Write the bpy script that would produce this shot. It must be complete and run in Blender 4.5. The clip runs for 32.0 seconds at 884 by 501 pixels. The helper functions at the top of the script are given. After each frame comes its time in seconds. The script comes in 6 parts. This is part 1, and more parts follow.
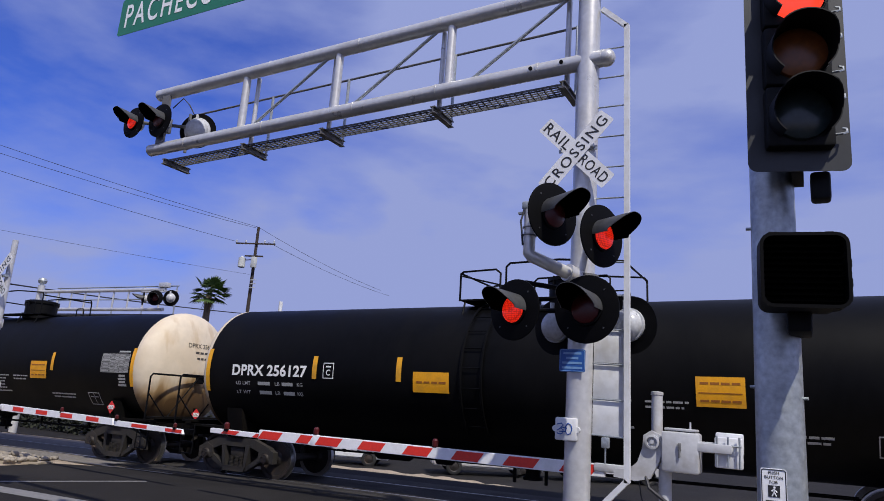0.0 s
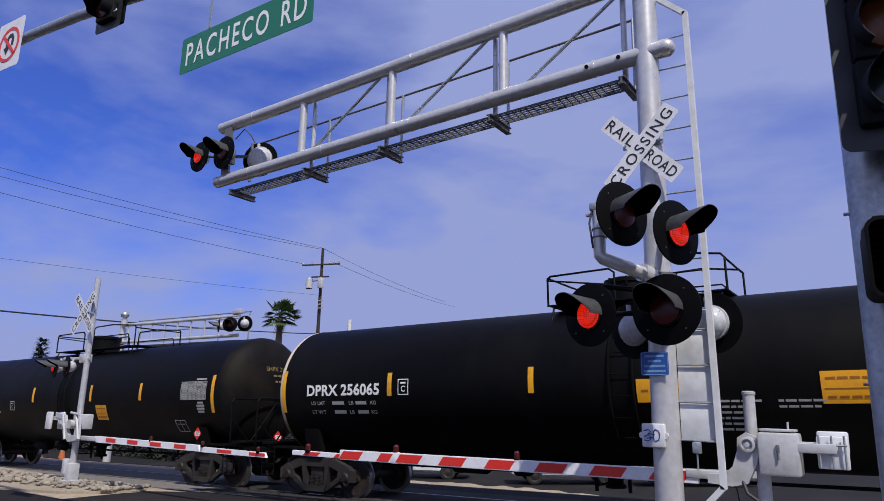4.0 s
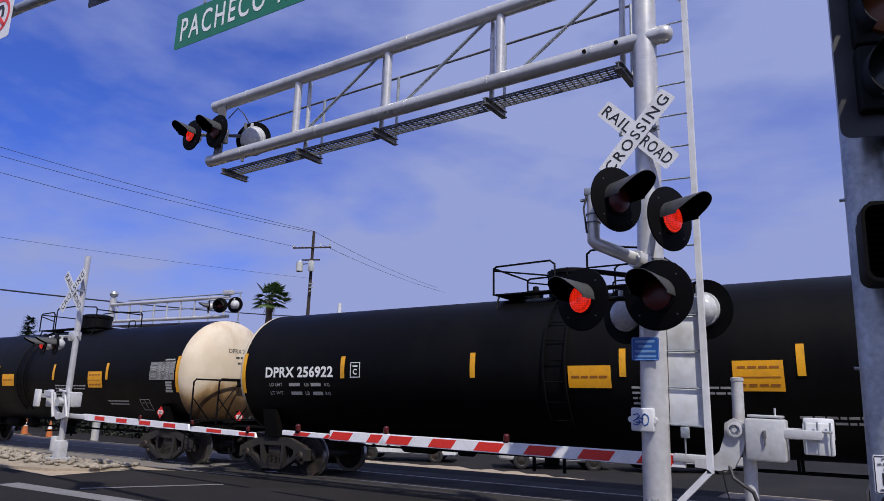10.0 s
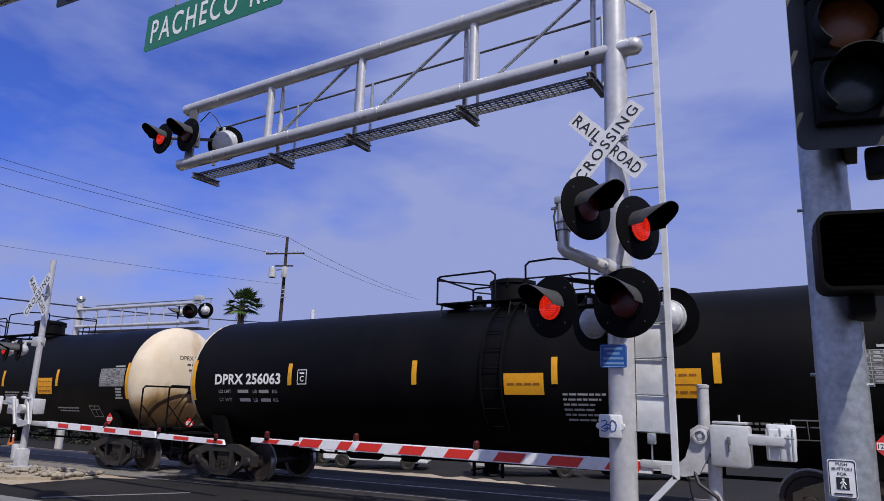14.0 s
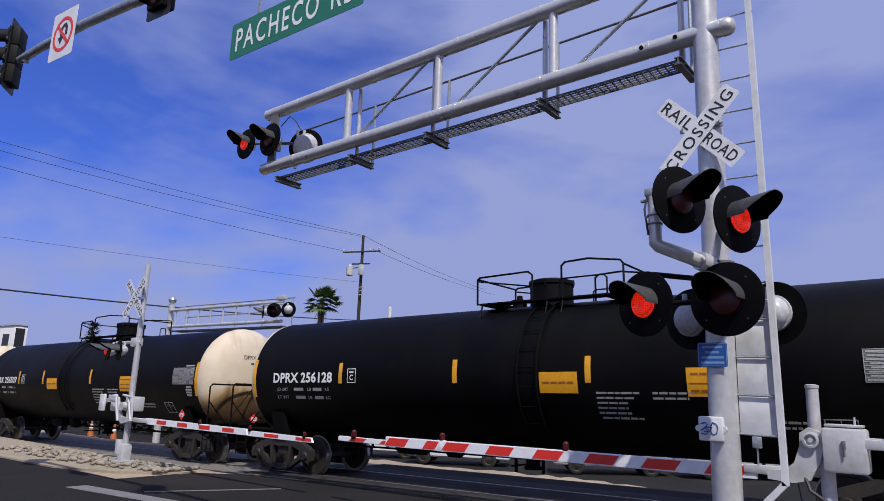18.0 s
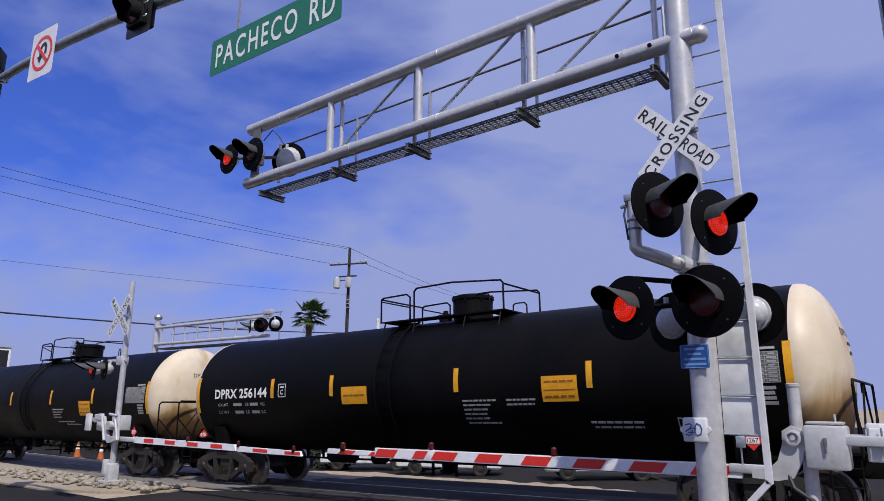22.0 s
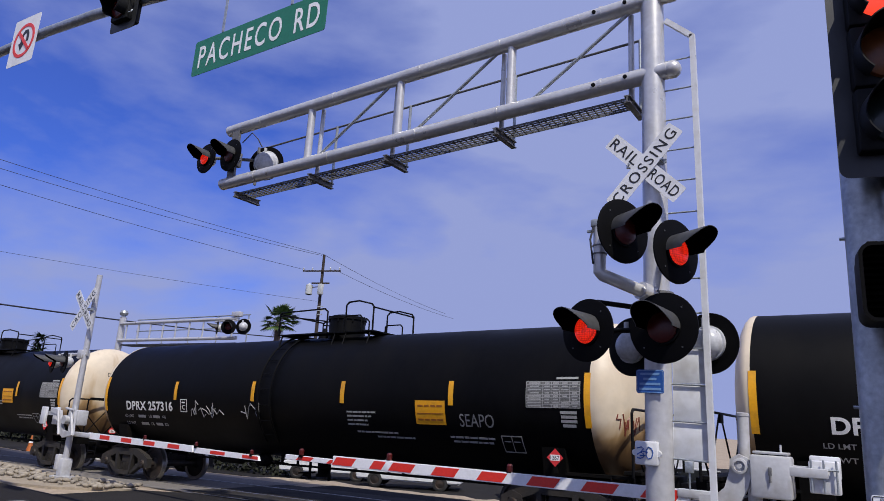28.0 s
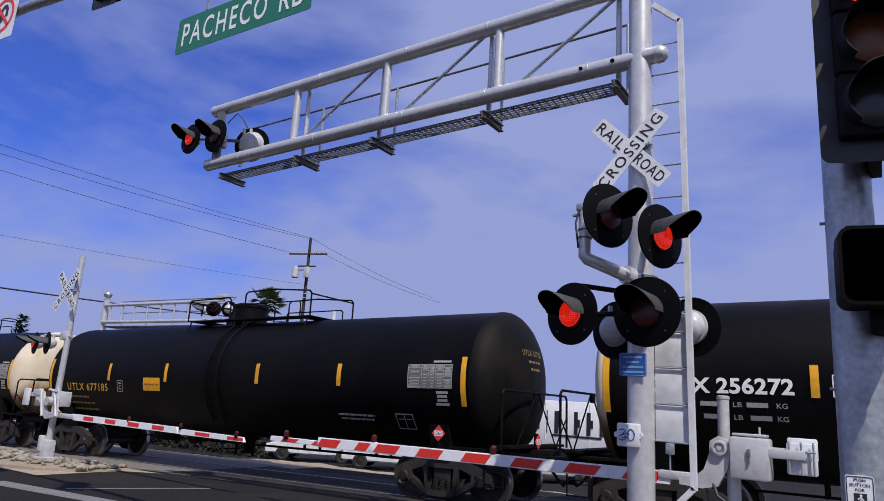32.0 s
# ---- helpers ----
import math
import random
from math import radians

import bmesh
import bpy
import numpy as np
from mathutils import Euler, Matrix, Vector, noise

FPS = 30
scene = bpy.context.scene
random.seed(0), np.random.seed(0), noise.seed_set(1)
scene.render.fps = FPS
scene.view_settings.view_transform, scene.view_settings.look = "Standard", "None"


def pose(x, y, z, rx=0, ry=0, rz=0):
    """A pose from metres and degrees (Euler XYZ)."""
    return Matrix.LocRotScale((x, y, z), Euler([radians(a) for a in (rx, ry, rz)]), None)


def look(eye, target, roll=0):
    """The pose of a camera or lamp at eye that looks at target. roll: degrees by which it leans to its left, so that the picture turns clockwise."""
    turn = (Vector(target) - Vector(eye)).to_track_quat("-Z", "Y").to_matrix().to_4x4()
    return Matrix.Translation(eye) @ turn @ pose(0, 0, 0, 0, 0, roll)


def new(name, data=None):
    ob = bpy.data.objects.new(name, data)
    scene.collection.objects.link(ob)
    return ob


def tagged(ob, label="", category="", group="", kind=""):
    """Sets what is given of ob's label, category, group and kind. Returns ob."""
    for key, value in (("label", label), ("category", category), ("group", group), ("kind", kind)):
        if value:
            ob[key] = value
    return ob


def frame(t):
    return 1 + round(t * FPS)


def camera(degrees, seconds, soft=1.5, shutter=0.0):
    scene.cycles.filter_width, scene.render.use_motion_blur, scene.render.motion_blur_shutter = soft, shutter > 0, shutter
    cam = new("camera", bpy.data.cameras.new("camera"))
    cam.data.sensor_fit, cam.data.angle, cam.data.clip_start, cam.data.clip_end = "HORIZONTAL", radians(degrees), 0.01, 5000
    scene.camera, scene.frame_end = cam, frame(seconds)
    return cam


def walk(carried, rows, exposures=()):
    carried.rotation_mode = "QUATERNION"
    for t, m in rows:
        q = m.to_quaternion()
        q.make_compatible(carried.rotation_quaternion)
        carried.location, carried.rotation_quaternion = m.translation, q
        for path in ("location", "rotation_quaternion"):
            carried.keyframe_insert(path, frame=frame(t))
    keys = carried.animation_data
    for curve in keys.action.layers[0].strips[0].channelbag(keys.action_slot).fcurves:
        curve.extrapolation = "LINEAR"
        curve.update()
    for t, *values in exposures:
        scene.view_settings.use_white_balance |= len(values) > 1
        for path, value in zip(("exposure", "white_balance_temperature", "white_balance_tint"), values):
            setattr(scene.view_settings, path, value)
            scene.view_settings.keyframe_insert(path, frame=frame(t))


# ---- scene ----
EXPOSURE, SKY_STRENGTH = -0.04, 0.085
CLEAR_TOWARDS = (-0.82, 0.42, 0.49)
cam = camera(66.3, 32.0, soft=0.55)
# seconds, eye x y z, yaw, pitch, roll
PATH = [
    (0.0, 0.163, 0.042, 1.876, 28.84, 12.50, -4.22),
    (0.5, 0.163, 0.013, 1.906, 27.97, 12.09, -6.00),
    (1.0, 0.155, 0.018, 1.892, 28.25, 11.71, -4.37),
    (1.5, 0.153, 0.041, 1.877, 28.63, 10.93, -3.46),
    (2.0, 0.154, 0.035, 1.885, 28.95, 11.13, -1.40),
    (2.5, 0.108, 0.128, 1.877, 30.98, 10.15, 0.39),
    (3.0, 0.064, 0.124, 1.880, 33.67, 10.63, 1.05),
    (3.5, 0.045, 0.119, 1.890, 34.19, 11.38, 0.87),
    (4.0, 0.052, 0.090, 1.916, 34.22, 13.06, -1.23),
    (4.5, 0.039, 0.075, 1.890, 34.48, 14.33, -2.79),
    (6.5, -0.007, 0.091, 1.917, 35.06, 13.21, -1.06),
    (7.0, 0.013, 0.096, 1.904, 34.42, 13.09, -1.30),
    (7.5, 0.011, 0.091, 1.906, 33.96, 12.83, -2.58),
    (8.0, 0.010, 0.090, 1.907, 34.19, 13.18, -1.90),
    (8.5, 0.010, 0.097, 1.906, 34.26, 13.19, -1.97),
    (9.0, 0.033, 0.078, 1.904, 33.76, 13.41, -2.33),
    (9.5, 0.019, 0.090, 1.900, 33.70, 13.01, -2.68),
    (10.0, 0.016, 0.079, 1.877, 33.39, 11.87, -2.08),
    (10.5, 0.033, 0.109, 1.871, 32.85, 11.04, -2.18),
    (11.0, 0.032, 0.110, 1.864, 32.45, 10.67, -3.06),
    (11.5, 0.025, 0.094, 1.856, 32.30, 10.62, -2.38),
    (12.0, 0.033, 0.124, 1.854, 32.01, 10.51, -1.15),
    (12.5, 0.041, 0.121, 1.862, 31.78, 11.57, -1.55),
    (13.0, 0.050, 0.105, 1.881, 31.38, 12.29, -1.63),
    (13.5, 0.079, 0.087, 1.849, 30.85, 12.44, -2.24),
    (14.0, 0.061, 0.089, 1.867, 31.23, 12.56, -2.13),
    (14.5, 0.044, 0.092, 1.881, 31.95, 12.63, -1.36),
    (16.5, 0.114, 0.017, 1.859, 30.93, 12.57, -1.80),
    (17.0, 0.005, 0.027, 1.910, 31.09, 12.61, -1.00),
    (17.5, -0.048, 0.077, 1.929, 35.29, 12.39, -1.48),
    (18.0, -0.127, 0.118, 1.932, 37.53, 11.91, -2.11),
    (18.5, -0.115, 0.100, 1.931, 37.65, 12.31, -2.28),
    (19.0, -0.106, 0.096, 1.927, 37.36, 12.48, -1.12),
    (19.5, -0.112, 0.097, 1.952, 37.59, 12.99, -0.61),
    (20.0, -0.102, 0.101, 1.924, 37.24, 12.77, -0.23),
    (20.5, -0.093, 0.099, 1.926, 37.04, 12.98, -0.10),
    (21.0, -0.068, 0.089, 1.912, 36.30, 13.05, -0.56),
    (21.5, -0.045, 0.092, 1.897, 36.27, 12.80, -0.29),
    (22.0, -0.053, 0.095, 1.909, 36.44, 12.81, -0.49),
    (22.5, -0.050, 0.083, 1.888, 36.06, 11.98, -1.90),
    (23.0, 0.022, 0.040, 1.875, 34.53, 12.68, -3.48),
    (23.5, 0.068, 0.038, 1.869, 34.66, 12.43, -1.91),
    (24.0, 0.034, 0.028, 1.899, 35.68, 12.98, -0.15),
    (24.5, 0.002, 0.071, 1.924, 36.71, 13.98, -0.59),
    (26.5, 0.012, 0.073, 1.944, 35.75, 14.07, -1.65),
    (27.0, 0.038, 0.060, 1.916, 35.22, 14.78, -1.66),
    (27.5, 0.083, 0.063, 1.890, 33.98, 14.26, -2.94),
    (28.0, 0.084, 0.043, 1.885, 34.37, 14.02, -3.56),
    (28.5, 0.081, 0.051, 1.880, 33.85, 13.59, -3.25),
    (29.0, 0.074, 0.046, 1.884, 34.14, 13.57, -2.95),
    (29.5, 0.058, 0.064, 1.889, 34.59, 13.20, -2.80),
    (30.0, 0.079, 0.055, 1.884, 34.20, 13.27, -3.11),
    (30.5, 0.081, 0.062, 1.883, 34.29, 13.15, -1.78),
    (31.0, 0.085, 0.072, 1.886, 35.07, 13.47, -0.60),
    (31.5, 0.112, 0.034, 1.864, 33.82, 13.13, -2.71),
    (32.0, 0.097, 0.054, 1.870, 33.16, 12.75, -3.73),
]


def view(x, y, z, yaw, pitch, roll):
    return pose(x, y, z, 0, 0, yaw) @ pose(0, 0, 0, 90 + pitch) @ pose(0, 0, 0, 0, 0, -roll)


walk(cam, [(r[0], view(*r[1:])) for r in PATH], exposures=[(0.0, EXPOSURE), (32.0, EXPOSURE)])

# ---- light: afternoon sun behind the viewer's right shoulder, blue sky with a veil of thin cloud ----
SUN_ELEVATION, SUN_AZIMUTH = 54.0, 128.0        # azimuth clockwise from +y
sun_to = Vector((math.sin(radians(SUN_AZIMUTH)) * math.cos(radians(SUN_ELEVATION)),
                 math.cos(radians(SUN_AZIMUTH)) * math.cos(radians(SUN_ELEVATION)), math.sin(radians(SUN_ELEVATION))))
sun = new("sun", bpy.data.lights.new("sun", "SUN"))
sun.data.energy, sun.data.angle, sun.data.color = 4.3, radians(0.6), (1.0, 0.95, 0.87)
sun.matrix_world = look(sun_to * 60, (0, 0, 0))


def build_sky():
    world = bpy.data.worlds.new("sky")
    scene.world = world
    world.use_nodes = True
    nt = world.node_tree
    nt.nodes.clear()
    N, K = nt.nodes.new, nt.links.new
    out, bg = N("ShaderNodeOutputWorld"), N("ShaderNodeBackground")
    sky = N("ShaderNodeTexSky")
    sky.sky_type, sky.sun_disc = "NISHITA", False
    sky.sun_elevation, sky.sun_rotation = radians(SUN_ELEVATION), radians(SUN_AZIMUTH)
    sky.air_density, sky.dust_density, sky.ozone_density = 1.0, 0.3, 3.0
    tint = N("ShaderNodeMix")
    tint.data_type, tint.blend_type = "RGBA", "MULTIPLY"
    tint.inputs[0].default_value = 1.0
    tint.inputs[7].default_value = (0.34, 0.62, 1.75, 1)
    K(sky.outputs[0], tint.inputs[6])
    co = N("ShaderNodeTexCoord")
    mp = N("ShaderNodeMapping")
    mp.inputs["Rotation"].default_value = (radians(20), radians(-12), radians(35))
    mp.inputs["Scale"].default_value = (1.0, 1.6, 3.4)
    K(co.outputs["Generated"], mp.inputs[0])
    big, fine = N("ShaderNodeTexNoise"), N("ShaderNodeTexNoise")
    big.inputs["Scale"].default_value, big.inputs["Detail"].default_value, big.inputs["Roughness"].default_value = 1.5, 4, 0.5
    big.inputs["Distortion"].default_value = 0.5
    fine.inputs["Scale"].default_value, fine.inputs["Detail"].default_value, fine.inputs["Roughness"].default_value = 6, 5, 0.55
    for n in (big, fine):
        K(mp.outputs[0], n.inputs["Vector"])
    mixn = N("ShaderNodeMix")
    mixn.inputs[0].default_value = 0.25
    K(big.outputs["Fac"], mixn.inputs[2])
    K(fine.outputs["Fac"], mixn.inputs[3])
    ramp = N("ShaderNodeValToRGB")
    ramp.color_ramp.elements[0].position, ramp.color_ramp.elements[1].position = 0.33, 0.61
    ramp.color_ramp.elements[0].color, ramp.color_ramp.elements[1].color = (0.08, 0.08, 0.08, 1), (1.0, 1.0, 1.0, 1)
    # a wide clear gap in the cloud towards the north-west
    gap = N("ShaderNodeVectorMath")
    gap.operation = "DOT_PRODUCT"
    gap.inputs[1].default_value = Vector(CLEAR_TOWARDS).normalized()
    K(co.outputs["Generated"], gap.inputs[0])
    gr = N("ShaderNodeMapRange")
    gr.interpolation_type = "SMOOTHSTEP"
    gr.inputs[1].default_value, gr.inputs[2].default_value, gr.inputs[3].default_value, gr.inputs[4].default_value = 0.87, 0.985, 0.125, -0.17
    K(gap.outputs["Value"], gr.inputs[0])
    # and a small one lower down
    hole = N("ShaderNodeVectorMath")
    hole.operation = "DOT_PRODUCT"
    hole.inputs[1].default_value = Vector((-0.588, 0.770, 0.249)).normalized()
    K(co.outputs["Generated"], hole.inputs[0])
    hr = N("ShaderNodeMapRange")
    hr.interpolation_type = "SMOOTHSTEP"
    hr.inputs[1].default_value, hr.inputs[2].default_value, hr.inputs[3].default_value, hr.inputs[4].default_value = 0.9968, 0.9999, 0.0, -0.11
    K(hole.outputs["Value"], hr.inputs[0])
    gaps = N("ShaderNodeMath")
    K(gr.outputs[0], gaps.inputs[0])
    K(hr.outputs[0], gaps.inputs[1])
    sm = N("ShaderNodeMath")
    low = N("ShaderNodeSeparateXYZ")         # haze thickens towards the horizon
    K(co.outputs["Generated"], low.inputs[0])
    hz = N("ShaderNodeMapRange")
    hz.inputs[1].default_value, hz.inputs[2].default_value, hz.inputs[3].default_value, hz.inputs[4].default_value = 0.08, 0.34, 0.12, 0.0
    K(low.outputs[2], hz.inputs[0])
    s0 = N("ShaderNodeMath")
    K(mixn.outputs[0], s0.inputs[0])
    K(hz.outputs[0], s0.inputs[1])
    K(s0.outputs[0], sm.inputs[0])
    K(gaps.outputs[0], sm.inputs[1])
    K(sm.outputs[0], ramp.inputs[0])
    veil = N("ShaderNodeMix")
    veil.data_type = "RGBA"
    veil.inputs[7].default_value = (3.6, 4.27, 8.0, 1)
    K(ramp.outputs[0], veil.inputs[0])
    K(tint.outputs[2], veil.inputs[6])
    K(veil.outputs[2], bg.inputs[0])
    bg.inputs[1].default_value = SKY_STRENGTH
    K(bg.outputs[0], out.inputs[0])


build_sky()


# ---- materials ----
def mat(name, colour, rough=0.6, metal=0.0, vary=0.12, grain=30.0, bump=0.0, dirt=None, dirt_amount=0.0, dirt_scale=1.5, spec=0.5, coat=0.0, by_object=0.0, stretch=(1, 1, 1)):
    """A painted, metal or mineral surface: two scales of colour variation, optional stains and relief."""
    m = bpy.data.materials.new(name)
    m.use_nodes = True
    nt = m.node_tree
    N, K = nt.nodes.new, nt.links.new
    bsdf = nt.nodes["Principled BSDF"]
    bsdf.inputs["Metallic"].default_value = metal
    bsdf.inputs["Specular IOR Level"].default_value = spec
    bsdf.inputs["Coat Weight"].default_value = coat
    co = N("ShaderNodeTexCoord")
    mp = N("ShaderNodeMapping")
    mp.inputs["Scale"].default_value = stretch
    K(co.outputs["Object"], mp.inputs[0])
    n1, n2 = N("ShaderNodeTexNoise"), N("ShaderNodeTexNoise")
    n1.inputs["Scale"].default_value, n1.inputs["Detail"].default_value = grain, 6
    n2.inputs["Scale"].default_value, n2.inputs["Detail"].default_value = dirt_scale, 5
    K(mp.outputs[0], n1.inputs["Vector"])
    K(mp.outputs[0], n2.inputs["Vector"])
    r1 = N("ShaderNodeMapRange")
    r1.inputs[1].default_value, r1.inputs[2].default_value = 0.3, 0.7
    r1.inputs[3].default_value, r1.inputs[4].default_value = 1 - vary, 1 + vary
    K(n1.outputs["Fac"], r1.inputs[0])
    mul = N("ShaderNodeMix")
    mul.data_type, mul.blend_type = "RGBA", "MULTIPLY"
    mul.inputs[0].default_value = 1.0
    mul.inputs[6].default_value = (*colour, 1)
    K(r1.outputs[0], mul.inputs[7])
    last = mul.outputs[2]
    if by_object:
        info = N("ShaderNodeObjectInfo")
        r3 = N("ShaderNodeMapRange")
        r3.inputs[3].default_value, r3.inputs[4].default_value = 1 - by_object, 1 + by_object
        K(info.outputs["Random"], r3.inputs[0])
        m3 = N("ShaderNodeMix")
        m3.data_type, m3.blend_type = "RGBA", "MULTIPLY"
        m3.inputs[0].default_value = 1.0
        K(last, m3.inputs[6])
        K(r3.outputs[0], m3.inputs[7])
        last = m3.outputs[2]
    if dirt:
        r2 = N("ShaderNodeMapRange")
        r2.inputs[1].default_value, r2.inputs[2].default_value = 0.48, 0.72
        r2.inputs[4].default_value = dirt_amount
        K(n2.outputs["Fac"], r2.inputs[0])
        m2 = N("ShaderNodeMix")
        m2.data_type = "RGBA"
        m2.inputs[7].default_value = (*dirt, 1)
        K(r2.outputs[0], m2.inputs[0])
        K(last, m2.inputs[6])
        last = m2.outputs[2]
    K(last, bsdf.inputs["Base Color"])
    rr = N("ShaderNodeMapRange")
    rr.inputs[1].default_value, rr.inputs[2].default_value = 0.3, 0.7
    rr.inputs[3].default_value, rr.inputs[4].default_value = max(rough - 0.08, 0.02), min(rough + 0.1, 1)
    K(n2.outputs["Fac"], rr.inputs[0])
    K(rr.outputs[0], bsdf.inputs["Roughness"])
    if bump:
        b = N("ShaderNodeBump")
        b.inputs["Strength"].default_value, b.inputs["Distance"].default_value = bump, 0.01
        K(n1.outputs["Fac"], b.inputs["Height"])
        K(b.outputs[0], bsdf.inputs["Normal"])
    return m


def led_dots(m):
    """Breaks a lit lens into its single diodes."""
    nt = m.node_tree
    N, K = nt.nodes.new, nt.links.new
    b = nt.nodes["Principled BSDF"]
    co, vo, r = N("ShaderNodeTexCoord"), N("ShaderNodeTexVoronoi"), N("ShaderNodeMapRange")
    vo.inputs["Scale"].default_value, vo.inputs["Randomness"].default_value = 42, 0.25
    K(co.outputs["Object"], vo.inputs["Vector"])
    K(vo.outputs["Distance"], r.inputs[0])
    r.inputs[1].default_value, r.inputs[2].default_value, r.inputs[3].default_value, r.inputs[4].default_value = 0.15, 0.6, 0.95, 0.30
    K(r.outputs[0], b.inputs["Emission Strength"])
    return m


def glow(name, colour, strength, base=(0.3, 0.01, 0.005)):
    m = mat(name, base, 0.3, vary=0.3, grain=60)
    b = m.node_tree.nodes["Principled BSDF"]
    b.inputs["Emission Color"].default_value, b.inputs["Emission Strength"].default_value = (*colour, 1), strength
    return m


